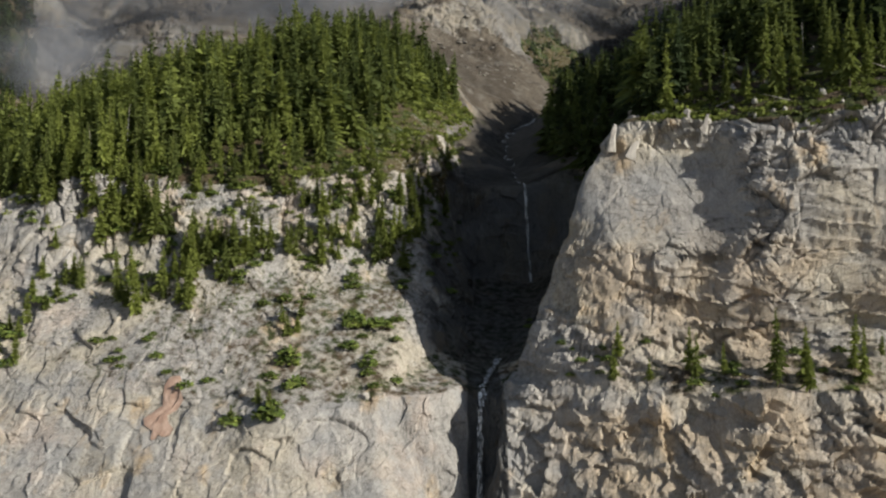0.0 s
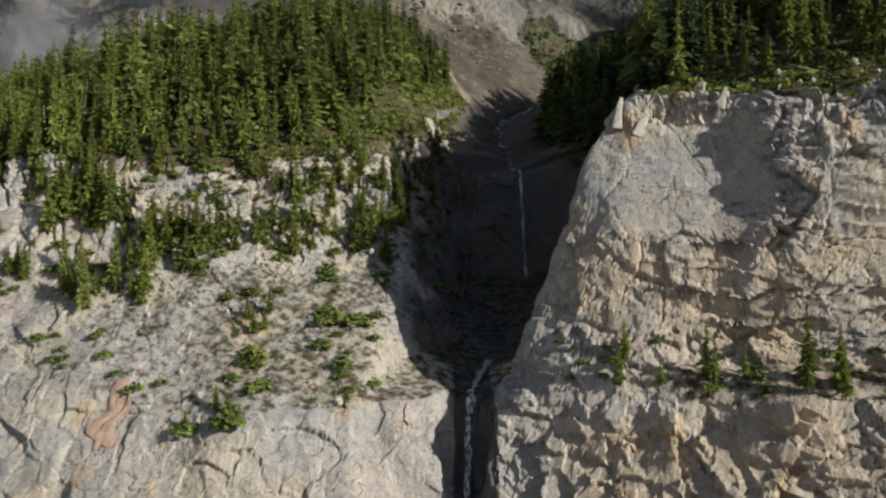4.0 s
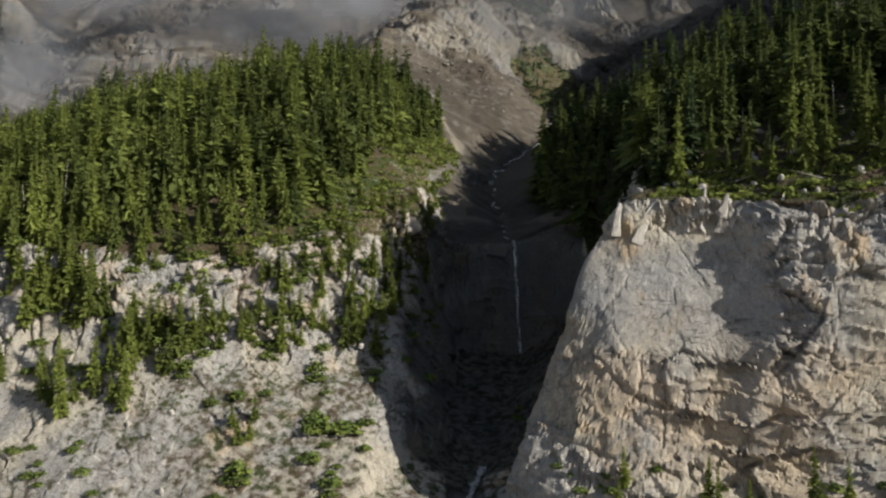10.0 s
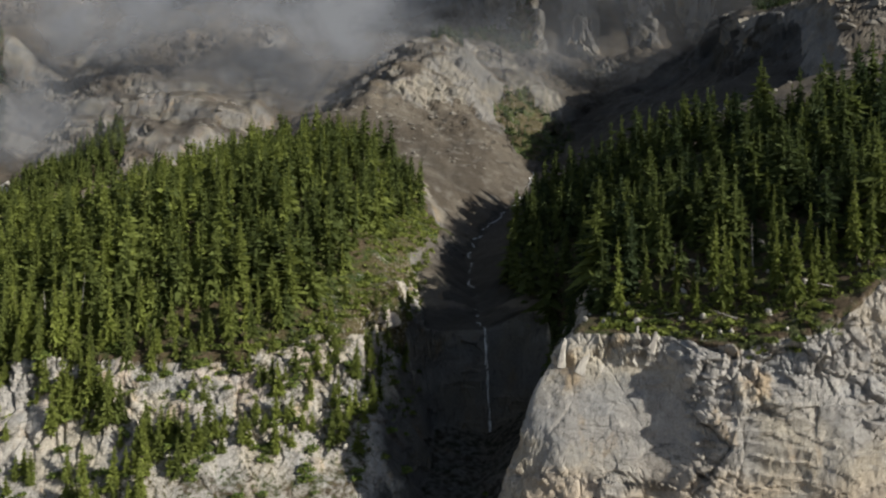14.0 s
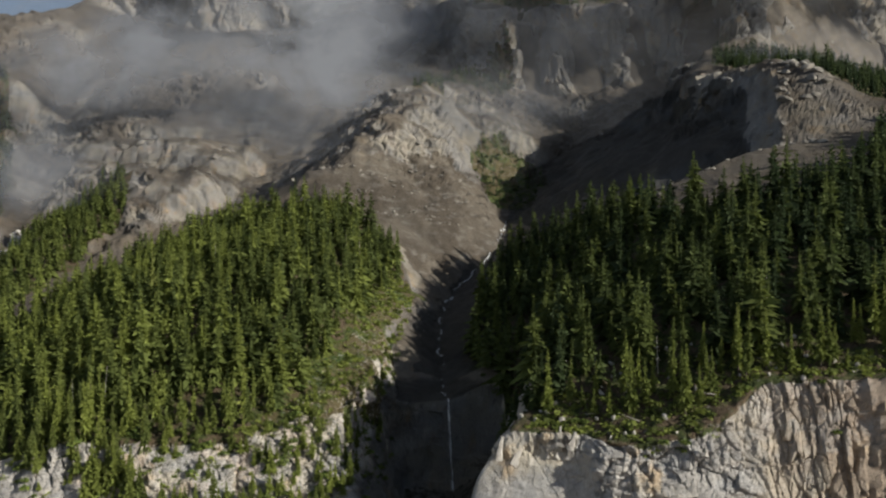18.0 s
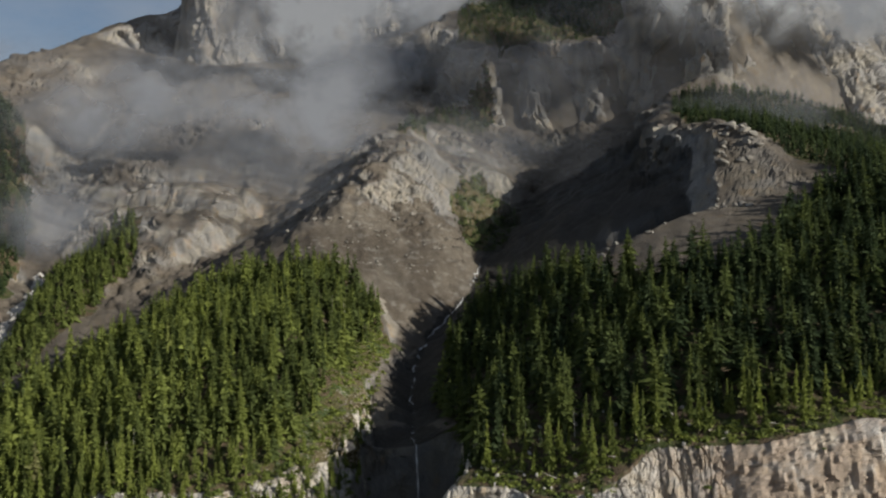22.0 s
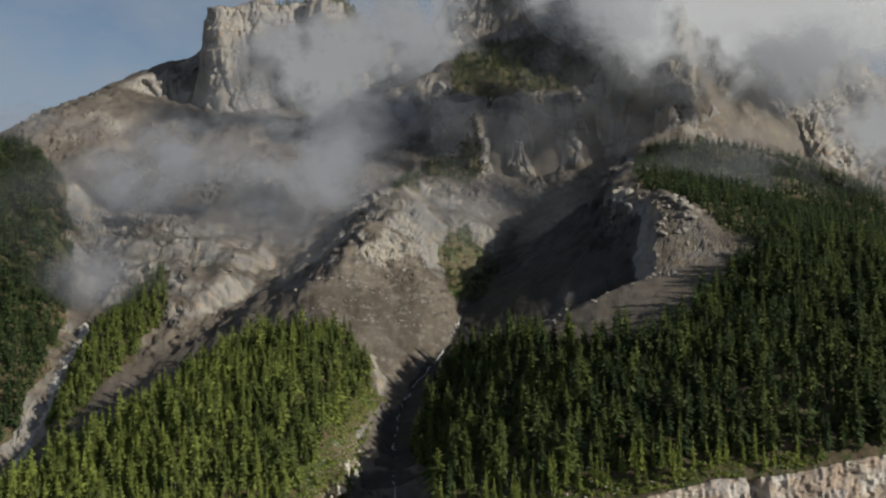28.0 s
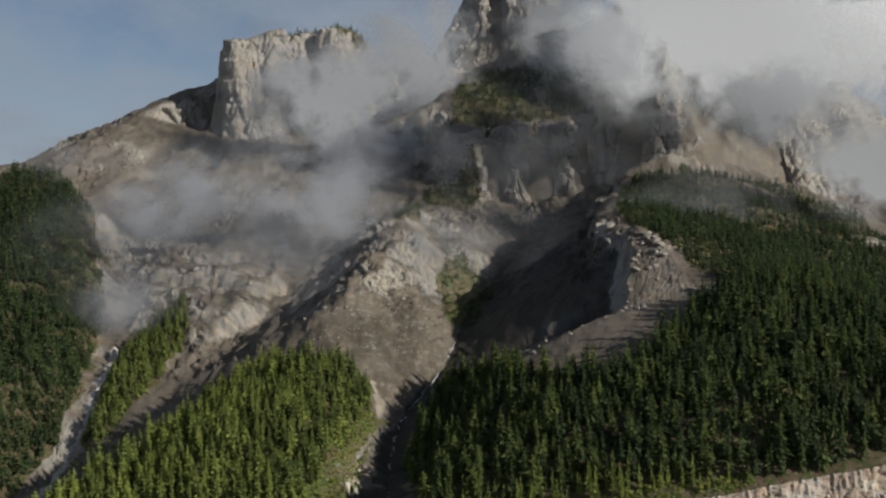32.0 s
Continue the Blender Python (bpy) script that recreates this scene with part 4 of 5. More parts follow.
def forest(name, spots, label, low, high, whorls, blades, seed, wide=0.28, tone=(0.0, 0.4)):
    """A wood of many trees as one mesh."""
    r = random.Random(seed)
    kinds = [crown_arrays(10.0, 10 * wide * r.uniform(0.8, 1.3), whorls, blades, r, low=r.uniform(0.06, 0.2), ragged=r.uniform(0.4, 0.65), fine=False, dome=r.uniform(0.75, 1.1)) for _ in range(12)]
    vs, fs, ts, base = [], [], [], 0
    for (x, y) in spots:
        gz = GROUND.at(x, y)[2]
        v, f = r.choice(kinds)
        s = (low + (high - low) * r.random()) / 10.0
        if r.random() < 0.35:
            s *= r.uniform(0.4, 0.75)
        elif r.random() < 0.1:
            s *= 1.2
        a = r.uniform(0, 6.28)
        ca, sa = math.cos(a), math.sin(a)
        w = s * r.uniform(0.7, 1.4)
        q = np.stack([x + w * (v[:, 0] * ca - v[:, 1] * sa), y + w * (v[:, 0] * sa + v[:, 1] * ca), gz - 0.4 + s * v[:, 2]], -1)
        vs.append(q)
        fs.append(np.array(f) + base)
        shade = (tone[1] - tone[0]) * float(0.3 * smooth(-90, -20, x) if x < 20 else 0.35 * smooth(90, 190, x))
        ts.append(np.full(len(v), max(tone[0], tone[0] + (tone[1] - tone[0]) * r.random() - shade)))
        base += len(v)
    V, T = np.concatenate(vs), np.concatenate(ts)
    F_ = np.concatenate(fs)
    mesh = bpy.data.meshes.new(name)
    mesh.vertices.add(len(V))
    mesh.vertices.foreach_set("co", V.reshape(-1).astype(np.float32))
    mesh.loops.add(len(F_) * 3)
    mesh.loops.foreach_set("vertex_index", F_.reshape(-1).astype(np.int32))
    mesh.polygons.add(len(F_))
    mesh.polygons.foreach_set("loop_start", np.arange(0, len(F_) * 3, 3, dtype=np.int32))
    mesh.update(calc_edges=True)
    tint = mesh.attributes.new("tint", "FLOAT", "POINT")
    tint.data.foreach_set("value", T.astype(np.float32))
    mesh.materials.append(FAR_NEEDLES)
    return tagged(new(name, mesh), label, "forest", kind="stuff")


def near_and_far(spots, count):
    """The trees next to the cliffs, one by one, and the rest."""
    order = sorted(spots, key=lambda q: q[1] + 0.12 * abs(q[0]))
    return order[:count], order[count:]


r_tree = random.Random(5)
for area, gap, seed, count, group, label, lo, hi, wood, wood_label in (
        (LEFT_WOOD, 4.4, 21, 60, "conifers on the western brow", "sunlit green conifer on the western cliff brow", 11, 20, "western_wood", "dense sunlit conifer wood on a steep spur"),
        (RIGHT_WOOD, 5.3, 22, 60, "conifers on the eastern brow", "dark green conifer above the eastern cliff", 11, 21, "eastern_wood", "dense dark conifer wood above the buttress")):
    near, rest = near_and_far(scatter(area, gap, seed), count)
    for (x, y) in near:
        g = GROUND.at(x, y)
        tall = r_tree.uniform(lo, hi) * (0.55 if r_tree.random() < 0.25 else 1)
        conifer((x, y, g[2] - 0.2), tall, 0.35 + tall / 18, label, group, r_tree)
    # tone partly paints sun on the western wood and dimmer light on the eastern
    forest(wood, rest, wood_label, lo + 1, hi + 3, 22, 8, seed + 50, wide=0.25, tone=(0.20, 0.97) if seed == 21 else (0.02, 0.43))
forest("crest_wood", scatter(CREST_WOOD, 5.0, 31), "conifer wood below the knob of the eastern ridge", 9, 17, 12, 7, 81, tone=(0.0, 0.2))
forest("ridge_wood", [q for q in scatter(LEFT_RIDGE_WOOD, 4.9, 32) if q[0] > -490], "dark conifer wood on the western ridge", 11, 20, 11, 7, 82, wide=0.33, tone=(0.0, 0.1))
# low tone puts the gully's shade into the needle colour
forest("gully_wood", scatter(MEADOW, 7.5, 34, 0.7), "scattered conifers in the gully behind the gravel slope", 6, 12, 8, 6, 84, tone=(0.0, 0.15))
forest("rib_wood", scatter(RIB_WOOD, 4.6, 33), "small conifer wood on a rib between gravel gullies", 10, 17, 18, 8, 83, tone=(0.2, 0.55))
for k, area in enumerate(FAR_WOODS):
    # low tone paints the shade that should lie on the high bench
    forest("high_wood", scatter(area, 5.0, 40 + k, 0.9), "stunted conifers high on the crags, toned dark to stand for shade", 7, 14, 11, 6, 90 + k, tone=(0.0, 0.2))


# trees and bushes on the ledges of the cliffs
def bush_mesh(seed):
    r = random.Random(seed)
    v, f = [], []
    for k in range(150):
        a, b = r.uniform(0, 6.28), math.acos(r.uniform(-0.2, 1))
        d = r.uniform(0.45, 1.0)
        c = Vector((d * math.cos(a) * math.sin(b), d * math.sin(a) * math.sin(b), 0.15 + 0.8 * d * math.cos(b)))
        s = r.uniform(0.12, 0.26)
        u = Vector((r.uniform(-1, 1), r.uniform(-1, 1), r.uniform(-0.6, 0.6))).normalized() * s
        w = Vector((r.uniform(-1, 1), r.uniform(-1, 1), r.uniform(-0.6, 0.6))).normalized() * s
        n = len(v)
        v += [c - u, c + w, c + u * 1.3, c - w * 0.8]
        f.append((n, n + 1, n + 2, n + 3))
    return tri_mesh("bush_leaves", v, f, SHRUB)


def stems_mesh(seed):
    r = random.Random(seed)
    v, f = [], []
    for k in range(5):
        a = r.uniform(0, 6.28)
        tip = Vector((0.5 * math.cos(a), 0.5 * math.sin(a), r.uniform(0.4, 0.8)))
        n = len(v)
        for (c, rad) in ((Vector((0, 0, -0.3)), 0.05), (tip, 0.015)):
            v += [c + Vector((rad * math.cos(q), rad * math.sin(q), 0)) for q in (0, 2.1, 4.2)]
        f += [(n + i, n + (i + 1) % 3, n + 3 + (i + 1) % 3, n + 3 + i) for i in range(3)]
    return tri_mesh("bush_stems", v, f, BARK)


BUSHES = [(bush_mesh(k), stems_mesh(k + 50)) for k in range(5)]


def bush(place, size, label, group, r):
    top = tagged(new("bush"), label, "bush", group)
    top.matrix_world = Matrix.Translation(place) @ Matrix.Rotation(r.uniform(0, 6.28), 4, "Z") @ Matrix.Diagonal((size, size, size * r.uniform(0.6, 0.9), 1))
    leaves, stems = r.choice(BUSHES)
    part("stems", stems, top)
    part("foliage", leaves, top)
    return top


def ledge_spots(p, nz, count, x0, x1, z0, z1, seed, flat=0.5):
    r = random.Random(seed)
    q, n = p.reshape(-1, 3), nz.reshape(-1)
    ok = np.nonzero((q[:, 0] > x0) & (q[:, 0] < x1) & (q[:, 2] > z0) & (q[:, 2] < z1) & (n > flat))[0].tolist()
    r.shuffle(ok)
    got = []
    for k in ok:
        if all((q[k] - g) @ (q[k] - g) > 3.0 for g in got):
            got.append(q[k])
            if len(got) >= count:
                break
    return got


def true_nz(p):
    """How level the finished sheet lies at each place."""
    du = np.gradient(p, axis=1)
    dv = np.gradient(p, axis=0)
    n = np.cross(du, dv)
    return np.abs(n[..., 2]) / (np.linalg.norm(n, axis=-1) + 1e-9)


WEST_FLAT, EAST_FLAT = true_nz(WEST), true_nz(EAST)
r_l = random.Random(9)
# clumps of conifers on the western ledges: from x, to x, from z, to z, how many, least and most height
for k, (x0, x1, z0, z1, count, low, high) in enumerate((
        (-86, -66, 120, 130, 16, 8, 14), (-78, -58, 105, 117, 20, 5, 11), (-62, -44, 112, 121, 16, 6, 12), (-48, -20, 116, 125, 22, 4, 8),
        (-98, -85, 102, 113, 9, 4, 9), (-110, -92, 94, 102, 6, 3, 6), (-37, -31, 98, 105, 4, 4, 7), (-43, -34, 84, 90, 3, 3, 5),
        (-18, -5, 114, 135, 20, 5, 10), (-112, -88, 128, 142, 22, 6, 13), (-88, -22, 128, 141, 30, 4, 10), (-24, 2, 130, 152, 26, 4, 9), (-100, -20, 118, 132, 18, 3, 6))):
    for spot in ledge_spots(WEST, WEST_FLAT, count, x0, x1, z0, z1, k + 1, 0.22):
        tall = r_l.uniform(low, high) * 1.1
        conifer(spot - np.array((0, 0, 0.3)), tall, 0.5 + tall / 13, "small conifer rooted on a ledge of the western cliff", "ledge conifers", r_l)
for k, (x0, x1, z0, z1, count, low, high) in enumerate((
        (-22, -8, 90, 104, 15, 0.8, 2.4), (-37, -28, 90, 97, 5, 1.2, 2.4), (-43, -33, 83, 88, 4, 1.6, 2.6), (-78, -62, 94, 102, 9, 0.8, 1.8),
        (-110, -92, 93, 102, 10, 1.2, 2.4), (-100, -30, 106, 126, 44, 0.7, 1.9), (-110, 0, 126, 142, 50, 0.8, 2.0), (-34, 4, 108, 152, 40, 0.7, 2.0), (-60, -48, 88, 96, 3, 0.7, 1.5))):
    for spot in ledge_spots(WEST, WEST_FLAT, count, x0, x1, z0, z1, k + 41, 0.4):
        bush(spot, r_l.uniform(low, high) * 1.3, "low green bush on a rock ledge", "ledge bushes", r_l)
for k, (x0, x1, z0, z1, count, low, high) in enumerate((
        (60, 63.5, 93, 99, 1, 15, 15.5), (63.5, 67, 92, 98, 2, 9, 12), (44, 48, 94, 100, 2, 9, 11), (32, 36, 93, 99, 2, 7, 9), (52, 56, 90, 96, 1, 6, 7),
        (75, 80, 93, 100, 2, 10, 12), (38, 42, 94, 100, 1, 4, 5), (81, 130, 92, 101, 8, 4, 9))):
    for spot in ledge_spots(EAST, EAST_FLAT, count, x0, x1, z0, z1, k + 81, 0.5):
        tall = r_l.uniform(low, high)
        conifer(spot - np.array((0, 0, 0.3)), tall, 0.35 + tall / 16, "conifer on the grassy ledge of the buttress", "buttress ledge conifers", r_l)
for spot in ledge_spots(EAST, EAST_FLAT, 16, 22, 36, 93, 101, 3, 0.5) + ledge_spots(EAST, EAST_FLAT, 40, 36, 150, 90, 102, 4, 0.6) + ledge_spots(EAST, EAST_FLAT, 60, 42, 170, 146, 172, 6, 0.6):
    bush(spot, r_l.uniform(0.6, 1.7), "low green bush on a ledge of the buttress", "buttress bushes", r_l)


def scrub(name, spots, label, low, high, seed, tone=(0.3, 0.96)):
    """Low bushes in plenty, as one mesh."""
    r = random.Random(seed)
    vs, ts = [], []
    for (x, y) in spots:
        g = GROUND.at(x, y)
        size = r.uniform(low, high)
        t = r.uniform(*tone)
        for k in range(34):
            a, b, d = r.uniform(0, 6.28), math.acos(r.uniform(-0.1, 1)), r.uniform(0.4, 1.0)
            c = Vector((x + size * d * math.cos(a) * math.sin(b), y + size * d * math.sin(a) * math.sin(b), g[2] + size * 0.75 * d * math.cos(b)))
            u = Vector((r.uniform(-1, 1), r.uniform(-1, 1), r.uniform(-0.6, 0.6))).normalized() * size * r.uniform(0.2, 0.4)
            w = Vector((r.uniform(-1, 1), r.uniform(-1, 1), r.uniform(-0.6, 0.6))).normalized() * size * r.uniform(0.2, 0.4)
            vs += [c - u, c + w, c + u * 1.3, c - w * 0.8]
            ts += [t] * 4
    f = [(k, k + 1, k + 2, k + 3) for k in range(0, len(vs), 4)]
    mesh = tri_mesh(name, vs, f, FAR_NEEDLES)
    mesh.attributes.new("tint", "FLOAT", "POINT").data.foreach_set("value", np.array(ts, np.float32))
    return tagged(new(name, mesh), label, "scrub", kind="stuff")


scrub("bank_scrub", scatter([(-46, 214), (-20, 223), (-4, 240), (4, 262), (8, 300), (14, 345), (2, 352), (-12, 300), (-24, 256), (-34, 236)], 2.2, 61, 0.75), "bright green scrub on the bank above the gorge", 0.9, 2.4, 62)
# shade of the gorge walls is put into the leaf tone
scrub("gorge_scrub", scatter([(42, 190), (50, 215), (52, 264), (56, 320), (70, 360), (50, 350), (38, 300), (40, 255), (40, 215)], 3.6, 63, 0.8) + scatter([(-12, 236), (-3, 252), (4, 262), (6, 248), (-2, 226)], 2.6, 67, 0.8), "scrub on the shaded walls of the gorge, toned darker for the shade", 0.8, 2.0, 64, (0.1, 0.5))
scrub("brow_scrub", scatter([(-120, 206), (-90, 203), (-35, 210), (-15, 226), (-15, 236), (-35, 222), (-90, 215), (-120, 218)], 2.6, 65, 0.55) + scatter([(44, 183), (56, 180), (74, 168), (90, 167), (108, 177), (145, 168), (230, 169), (230, 178), (145, 176), (108, 188), (90, 180), (74, 184), (56, 198)], 1.8, 66, 0.8), "low juniper scrub along the cliff brows", 0.7, 2.3, 68)
scrub("creek_scrub", scatter([(-262, 396), (-226, 336), (-196, 326), (-172, 380), (-196, 420), (-222, 404), (-250, 424)], 4.6, 71, 0.7), "olive scrub on the slope beside the gravel creek", 0.9, 2.6, 72)
# tone lowered as above: painted shade on the gully scrub
scrub("meadow_scrub", scatter(MEADOW, 3.4, 69, 0.6), "low olive scrub in the gully behind the gravel slope", 0.9, 2.4, 70, (0.0, 0.22))


# ---- water ----
def ribbon(name, pts, width, label, lumps, seed):
    r = random.Random(seed)
    v, f = [], []
    n = 7
    for k, (x, y, z) in enumerate(pts):
        w = width * r.uniform(0.55, 1.35)
        x += r.uniform(-0.15, 0.15) * width
        for s in range(n):
            u = s / (n - 1) - 0.5
            v.append((x + u * w + r.uniform(-0.1, 0.1), y - lumps * (0.25 - u * u) * 2 + r.uniform(-0.1, 0.1), z + r.uniform(-0.1, 0.1)))
    for k in range(len(pts) - 1):
        for s in range(n - 1):
            a = k * n + s
            f.append((a, a + 1, a + n + 1, a + n))
    ob = tagged(new(name, tri_mesh(name, v, f, WATER)), label, "waterfall", kind="structure")
    return ob


def along(points, steps):
    out = []
    for a, b in zip(points[:-1], points[1:]):
        out += [tuple(a[i] + (b[i] - a[i]) * k / steps for i in range(3)) for k in range(steps)]
    return out + [points[-1]]


ribbon("waterfall_upper", along([(26, 264.5, 141.6), (26.2, 259.5, 139.5), (26.8, 258, 125), (27.4, 256.5, 111), (27.4, 254, 109.6)], 8), 0.8, "thin white waterfall dropping through the shaded gorge", 0.6, 1)
ribbon("waterfall_lower", along([(13, 192, 94.2), (10.3, 183, 92.2), (8.6, 176, 90.4), (7.9, 172.6, 86), (7.6, 168, 70), (7.4, 163, 52)], 8), 1.5, "white waterfall in the narrow slot below the bowl", 0.5, 2)


def draped(name, pts, width, material, label, category, lift, seed, gaps=0.0):
    """A ragged strip laid along the ground."""
    r = random.Random(seed)
    v, f = [], []
    path = along(pts, 14)
    for (x, y) in [q[:2] for q in path]:
        w = width * r.uniform(0.5, 1.3)
        ox = r.uniform(-0.3, 0.3) * width * (4 if gaps else 1)
        for s_ in range(5):
            px = x + ox + (s_ / 4 - 0.5) * w
            g = GROUND.at(px, y)
            v.append((px, y, g[2] + lift * (1 if 0 < s_ < 4 else -0.5)))
    for k in range(len(path) - 1):
        if gaps and r.random() < gaps:
            continue
        for s_ in range(4):
            a = k * 5 + s_
            f.append((a, a + 1, a + 6, a + 5))
    return tagged(new(name, tri_mesh(name, v, f, material)), label, category, kind="structure")


GRAVEL = make_plain("pale_creek_gravel", (0.24, 0.225, 0.21), (0.46, 0.44, 0.41), 0.8, distance=0.4)
draped("stream", [(25, 268, 0), (24, 290, 0), (24, 330, 0), (32, 374, 0), (62, 443, 0), (75, 503, 0)], 1.1, WATER, "thin white mountain stream in a gravel gully", "stream", 0.5, 3, gaps=0.4)
draped("creek_bed", [(-300, 342, 0), (-276, 372, 0), (-260, 412, 0), (-252, 440, 0), (-254, 468, 0), (-259, 530, 0)], 10, GRAVEL, "pale gravel bed of a side creek between woods", "creek", 0.9, 4)


# ---- loose rock, dead wood ----
def splinter_mesh(seed, bend):
    """An upright jagged sliver of rock."""
    r = random.Random(seed)
    v, f = [], []
    n, rings = 5, 5
    for k in range(rings):
        t = k / (rings - 1)
        w = 1.15 * (1 - 0.82 * t ** 1.2) * (1 + 0.3 * r.uniform(-1, 1)) + 0.1
        for q in range(n):
            a = q * 2 * math.pi / n + 0.3 * r.uniform(-1, 1)
            v.append((0.5 * w * math.cos(a) * r.uniform(0.75, 1.2) + bend * t * t, 0.34 * w * math.sin(a) * r.uniform(0.75, 1.2), t * 3.2 - 0.4 + r.uniform(-0.15, 0.15)))
    for k in range(rings - 1):
        for q in range(n):
            a, b = k * n + q, k * n + (q + 1) % n
            f.append((a, b, b + n, a + n))
    f.append(tuple(range((rings - 1) * n, rings * n)))
    mesh = tri_mesh("splinter", v, f, PALE)
    mesh.polygons.foreach_set("use_smooth", np.zeros(len(mesh.polygons), bool))
    return mesh


def boulder_mesh(seed, material):
    r = random.Random(seed)
    bm = bmesh.new()
    bmesh.ops.create_icosphere(bm, subdivisions=2, radius=0.5)
    cuts = [(Vector((r.uniform(-1, 1), r.uniform(-1, 1), r.uniform(-1, 1))).normalized(), r.uniform(0.26, 0.42)) for _ in range(9)]
    for p in bm.verts:
        for n, d in cuts:
            over = p.co.dot(n) - d
            if over > 0:
                p.co -= n * over
    mesh = bpy.data.meshes.new("boulder")
    bm.to_mesh(mesh)
    bm.free()
    for q in mesh.polygons:
        q.use_smooth = False
    mesh.materials.append(material)
    return mesh


SPLINTERS = [splinter_mesh(k, b) for k, b in enumerate((0.9, 0.5, -0.3, 0.2, 0.7))]
for k, (x, y, z, tall, wide, lean) in enumerate(((41.0, 178.5, 140.5, 3.0, 2.3, 14), (36.6, 177.5, 142, 2.0, 2.2, 3), (52.5, 176.2, 143, 2.9, 1.5, 17), (55.5, 175.5, 142.5, 2.5, 2.4, 11),
                                                   (66, 172.5, 146, 1.1, 1.1, -7), (50.0, 176.6, 142.5, 2.0, 1.1, 4), (57.5, 175.4, 143, 1.6, 1.3, 20), (88.5, 163, 146, 0.9, 1.3, 8))):
    ob = tagged(new("rock_pinnacle", SPLINTERS[k % 5]), "pale leaning splinter of limestone on the buttress crest", "rock", "pinnacles")
    ob.matrix_world = Matrix.Translation((x, y, z)) @ pose(0, 0, 0, -8, lean, 14 * (k % 3)) @ Matrix.Diagonal((wide, wide, tall * 0.95, 1))
BOULDERS = [boulder_mesh(k, STONE) for k in range(7)]
CRAG_STONE = make_plain("weathered_crag", (0.15, 0.138, 0.12), (0.27, 0.25, 0.222), 0.5, stretch=(1, 1, 0.5), distance=0.8)
CRAGS = [boulder_mesh(k + 20, CRAG_STONE) for k in range(7)]
r_b = random.Random(77)
stones = ledge_spots(EAST, EAST_FLAT, 80, 42, 150, 146, 175, 12, 0.55) + ledge_spots(WEST, WEST_FLAT, 30, -110, 4, 86, 142, 13, 0.6)
for spot in stones:
    size = r_b.uniform(0.7, 2.0)
    ob = tagged(new("boulder", r_b.choice(BOULDERS)), "loose angular grey limestone boulder on a ledge", "boulder", "ledge boulders")
    ob.matrix_world = Matrix.Translation(spot + np.array((0, 0, 0.15 * size))) @ pose(0, 0, 0, r_b.uniform(0, 360), r_b.uniform(0, 360), r_b.uniform(0, 360)) @ Matrix.Diagonal((size * 1.3, size, size, 1))


def outcrops(line, count, spread, low, high, label, group, seed):
    """Angular crags standing out of the slope along a line on the plan."""
    r = random.Random(seed)
    for k in range(count):
        a, b = r.choice(list(zip(line[:-1], line[1:])))
        f = r.random()
        x, y = a[0] + (b[0] - a[0]) * f + r.gauss(0, spread), a[1] + (b[1] - a[1]) * f + r.gauss(0, spread)
        g = GROUND.at(x, y)
        size = r.uniform(low, high) * r.uniform(0.6, 1.0)
        ob = tagged(new("crag", r.choice(CRAGS)), label, "rock", group)
        ob.matrix_world = Matrix.Translation((x, y, g[2] + 0.08 * size)) @ pose(0, 0, 0, r.uniform(-25, 25), r.uniform(-25, 25), r.uniform(0, 360)) @ Matrix.Diagonal((size * 1.6, size * 1.1, size * 0.8, 1))


outcrops([(154, 358), (182, 368), (206, 383), (228, 372)], 30, 4, 2, 6, "pale angular crag among the upper trees", "upper crags", 1)
outcrops([(207, 384), (217, 402), (227, 428), (236, 454), (250, 424), (236, 404)], 40, 3.5, 2.5, 7, "pale angular crag on the knob of the ridge", "knob crags", 2)
outcrops([(92, 436), (110, 400), (126, 352), (154, 360)], 22, 5, 1.5, 5, "grey angular crag above the stream", "stream crags", 3)
outcrops([(-50, 462), (-8, 526), (10, 522), (30, 512)], 16, 5, 1.5, 4.5, "light grey crag on the pyramid of gravel", "pyramid crags", 4)
outcrops([(-60, 430), (-20, 432), (20, 442), (44, 452)], 40, 2.5, 0.8, 3, "light grey ledge rock on the gravel slope", "slope rocks", 6)
outcrops([(-36, 450), (8, 452), (44, 466)], 34, 2.0, 0.7, 2.6, "light grey ledge rock on the gravel slope", "slope rocks", 8)
outcrops([(-30, 500), (8, 500), (44, 512)], 34, 2.5, 0.8, 3.0, "light grey ledge rock on the gravel slope", "slope rocks", 9)
outcrops([(-46, 474), (0, 472), (50, 488)], 40, 2.5, 0.8, 3.2, "light grey ledge rock on the gravel slope", "slope rocks", 7)
outcrops([(-146, 556), (-130, 600), (-206, 606), (-240, 636)], 12, 6, 3, 8, "brown grey crag between gravel gullies", "gully crags", 5)


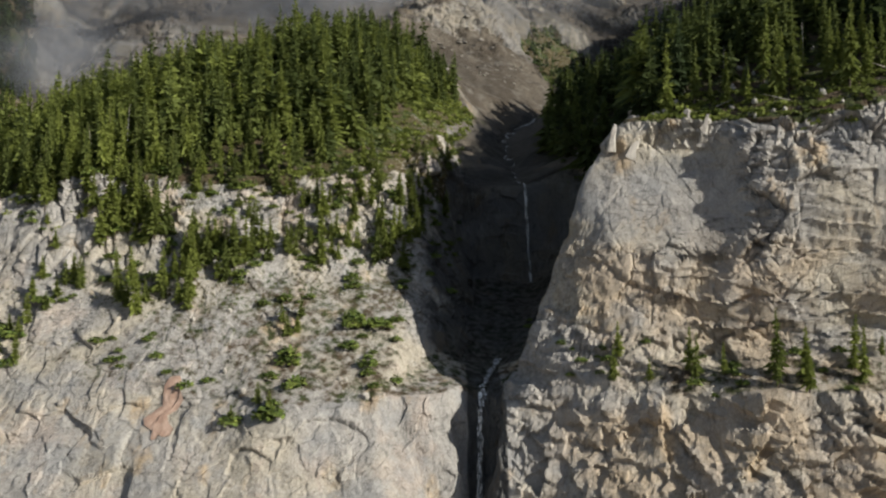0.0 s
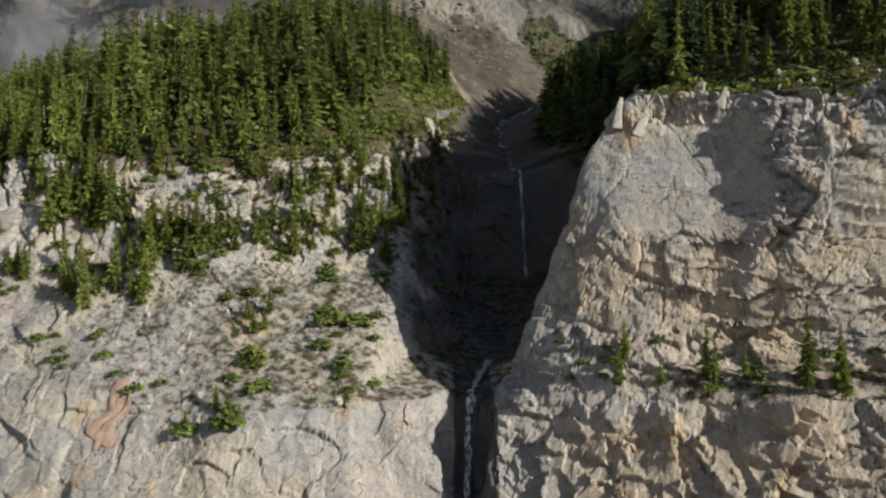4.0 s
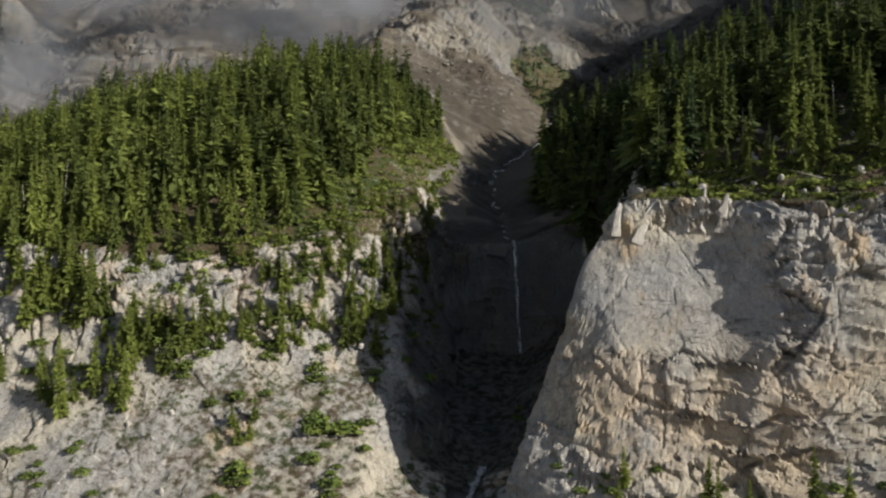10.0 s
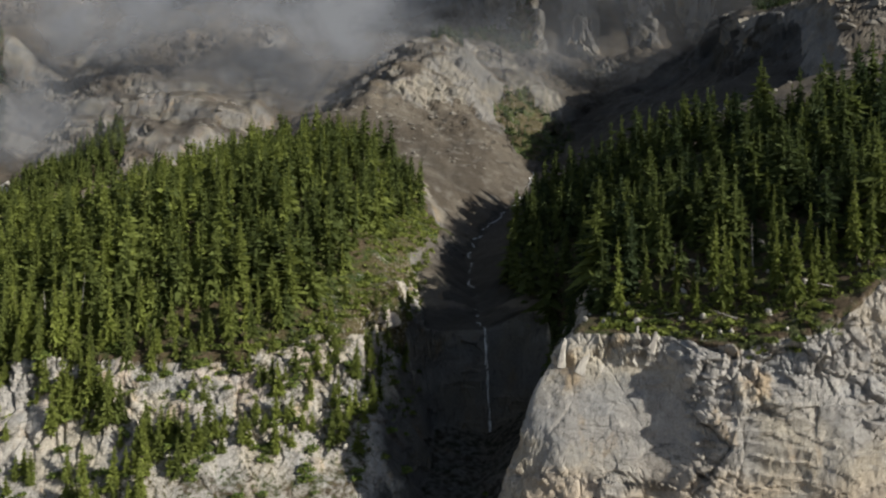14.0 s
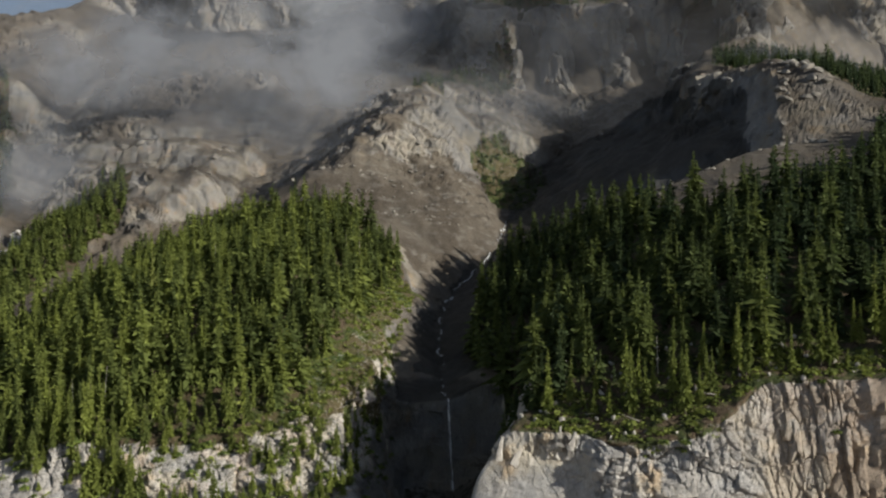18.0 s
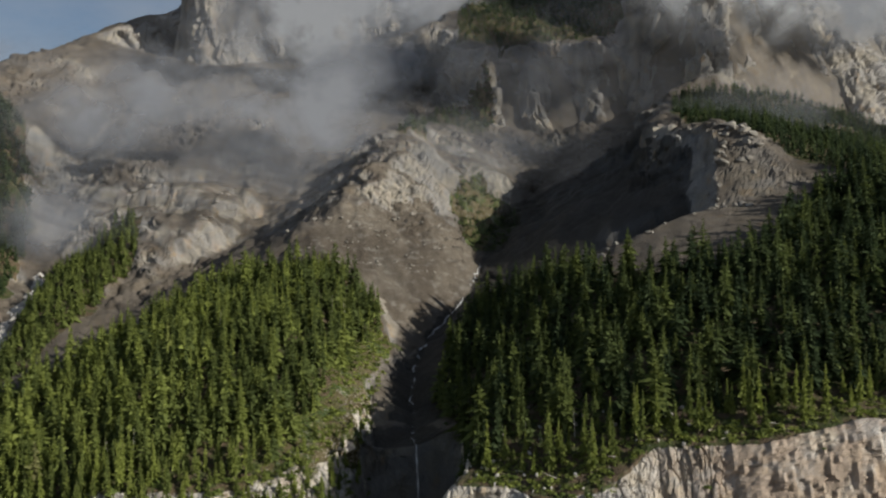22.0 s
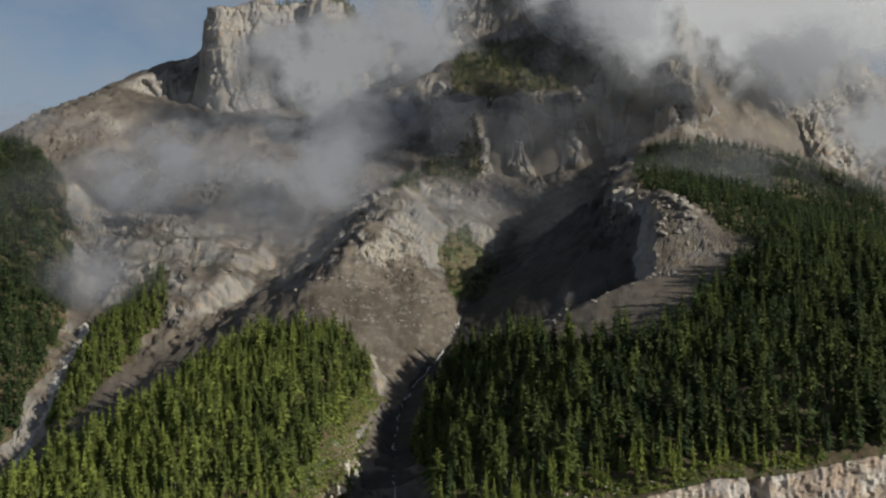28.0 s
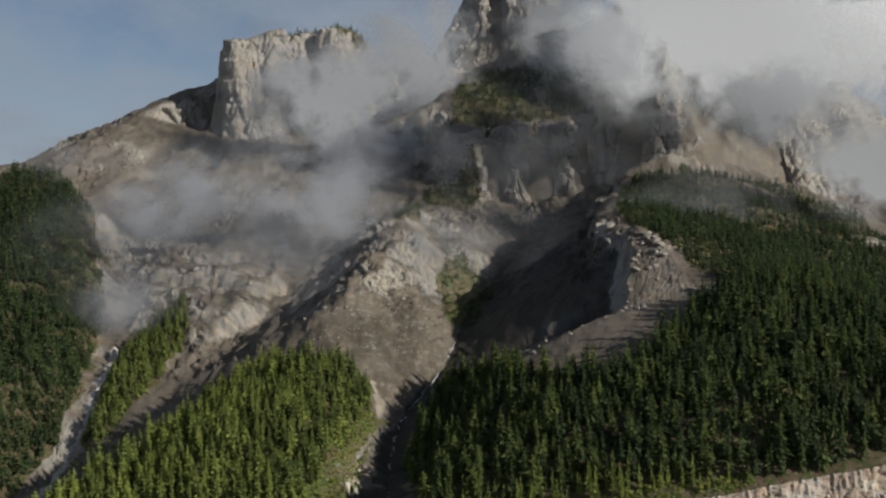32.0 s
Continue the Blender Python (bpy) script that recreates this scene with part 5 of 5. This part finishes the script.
def snag(x, y, tall, lean):
    """A dead standing tree: bare trunk with stubs."""
    r = random.Random(int(x * 31 + y))
    g = GROUND.at(x, y)
    top = tagged(new("dead_tree"), "bleached bare dead conifer standing among the green trees", "dead tree", "dead trees")
    top.matrix_world = Matrix.Translation((x, y, g[2] - 0.3)) @ pose(0, 0, 0, 0, lean, r.uniform(0, 90))
    v, f = trunk_arrays(tall, 0.24, rng=r)
    part("trunk", tri_mesh("dead_trunk", v, f, DEAD), top)
    for k in range(12):
        z = tall * r.uniform(0.25, 0.92)
        a, le = r.uniform(0, 6.28), r.uniform(0.6, 1.9) * (1.1 - z / tall)
        p0, p1 = Vector((0, 0, z)), Vector((le * math.cos(a), le * math.sin(a), z + r.uniform(-0.5, 0.2)))
        vv = [p0 + Vector((0, 0, 0.06)), p0 - Vector((0, 0, 0.06)), p0 + Vector((0.05 * math.sin(a), -0.05 * math.cos(a), 0)), p1]
        part("branch", tri_mesh("dead_branch", vv, [(0, 1, 3), (1, 2, 3), (2, 0, 3), (0, 2, 1)], DEAD), top)


for (x, y, tall, lean) in ((-88, 226, 17, 4), (-70, 300, 18, 1), (-18, 330, 17, 1), (-12, 336, 16, -2), (-100, 232, 11, -3), (66, 192, 10, 5), (84, 190, 12, -2), (58, 196, 9, 2), (120, 200, 13, 2), (40, 225, 7, 4)):
    snag(x, y, tall, lean)


def log(x, y, le, turn, tip):
    g = GROUND.at(x, y)
    v, f = trunk_arrays(le, 0.2, rng=random.Random(int(x * 7)))
    ob = tagged(new("fallen_log", tri_mesh("fallen_log", v, f + [tuple(range(5, -1, -1))], DEAD)), "bleached fallen log lying on the cliff brow", "log", "fallen logs")
    ob.matrix_world = Matrix.Translation((x, y, g[2] + 0.5)) @ pose(0, 0, 0, 0, 90 - tip, turn)


for (x, y, le, turn, tip) in ((70, 177, 6, 20, 14), (74, 176, 5, 160, 18), (68, 179, 4.5, 60, 6), (96, 176, 5, 200, 10), (132, 172, 6, 15, 8), (112, 181, 5, 120, 9), (62, 184, 4, 300, 12), (151, 172, 5.5, 175, 8)):
    log(x, y, le, turn, tip)


# iron-stained slab in the western face
def stained_slab():
    g = near_vertex(WEST, -58, 170)
    v, f = [], []
    n = 9
    for j in range(n):
        for i in range(n):
            u, w = i / (n - 1) - 0.5, j / (n - 1)
            x = g[0] + u * 4.6 * (1.15 - 0.85 * abs(w - 0.35)) * (1 + 0.45 * math.sin(9 * w + 3 * u)) + 1.2 * w + 0.5 * math.sin(14 * w)
            q = near_vertex(WEST, x, g[1] - 5 + 8.5 * w)
            v.append((q[0], q[1] - 0.22, q[2] + 0.16))
    for j in range(n - 1):
        for i in range(n - 1):
            a = j * n + i
            f.append((a, a + 1, a + n + 1, a + n))
    tagged(new("stained_slab", tri_mesh("stained_slab", v, f, RED)), "reddish iron-stained slab in the grey cliff face", "rock")


stained_slab()


# ---- mist ----
def mist(place, wide, tall, density, seed, lean=0.0):
    """One bank of drifting mist: a bulged soft-edged sheet."""
    n = 22
    v, uv, f = [], [], []
    for j in range(n + 1):
        for i in range(n + 1):
            u, w = i / n * 2 - 1, j / n * 2 - 1
            u, w = u * math.sqrt(1 - 0.5 * w * w), w * math.sqrt(1 - 0.5 * u * u)
            bulge = -0.07 * wide * (1 - 0.5 * (u * u + w * w)) + 0.02 * wide * math.sin(3 * u + seed) * math.cos(2.6 * w + seed)
            v.append((place[0] + 0.5 * wide * u, place[1] + bulge + lean * w * tall * 0.5, place[2] + 0.5 * tall * w))
            uv.append((u, w))
    for j in range(n):
        for i in range(n):
            a = j * (n + 1) + i
            f.append((a, a + 1, a + n + 2, a + n + 1))
    mesh = tri_mesh("mist_bank", v, f, MIST)
    layer = mesh.uv_layers.new(name="soft")
    for loop in mesh.loops:
        layer.data[loop.index].uv = uv[loop.vertex_index]
    den = mesh.attributes.new("thickness", "FLOAT", "POINT")
    den.data.foreach_set("value", np.full(len(v), density, np.float32))
    for p in mesh.polygons:
        p.use_smooth = True
    return tagged(new("mist_bank", mesh), "drifting bank of grey white mist before the crags", "cloud", "mist banks", kind="stuff")


MISTS = [
    (381, 700, 536, 600, 293, 2.60, 0.1),
    (413, 600, 439, 317, 137, 1.50, 0.2),
    (238, 640, 504, 169, 194, 1.60, 0.1),
    (520, 640, 372, 330, 170, 1.70, 0.2),
    (555, 760, 524, 368, 234, 3.20, 0.1),
    (30, 930, 564, 300, 330, 1.50, 0.1),
    (-75, 840, 468, 360, 330, 1.60, 0.2),
    (-20, 800, 415, 200, 150, 0.80, 0.2),
    (-210, 690, 375, 240, 140, 1.00, 0.4),
    (-62, 660, 352, 340, 170, 1.10, 0.5),
    (-165, 880, 515, 240, 230, 1.00, 0.2),
    (-264, 640, 338, 200, 125, 1.10, 0.3),
    (-354, 690, 407, 240, 100, 0.45, 0.3),
    (-135, 640, 296, 300, 110, 0.40, 0.3),
    (66, 600, 307, 227, 101, 0.28, 0.3),
    (-254, 555, 250, 150, 110, 0.80, 0.3),
    (252, 980, 628, 258, 172, 1.30, 0.1),
    (328, 700, 445, 173, 113, 0.40, 0.1),
    (330, 600, 330, 330, 170, 0.35, 0.3),
    (120, 570, 300, 330, 200, 0.15, 0.3),
    (-170, 600, 320, 620, 300, 0.30, 0.4),
    (150, 730, 430, 420, 330, 0.30, 0.2),
]
for k, (x, y, z, wide, tall, density, lean) in enumerate(MISTS):
    mist((x, y, z), wide, tall, density, k + 1, lean)
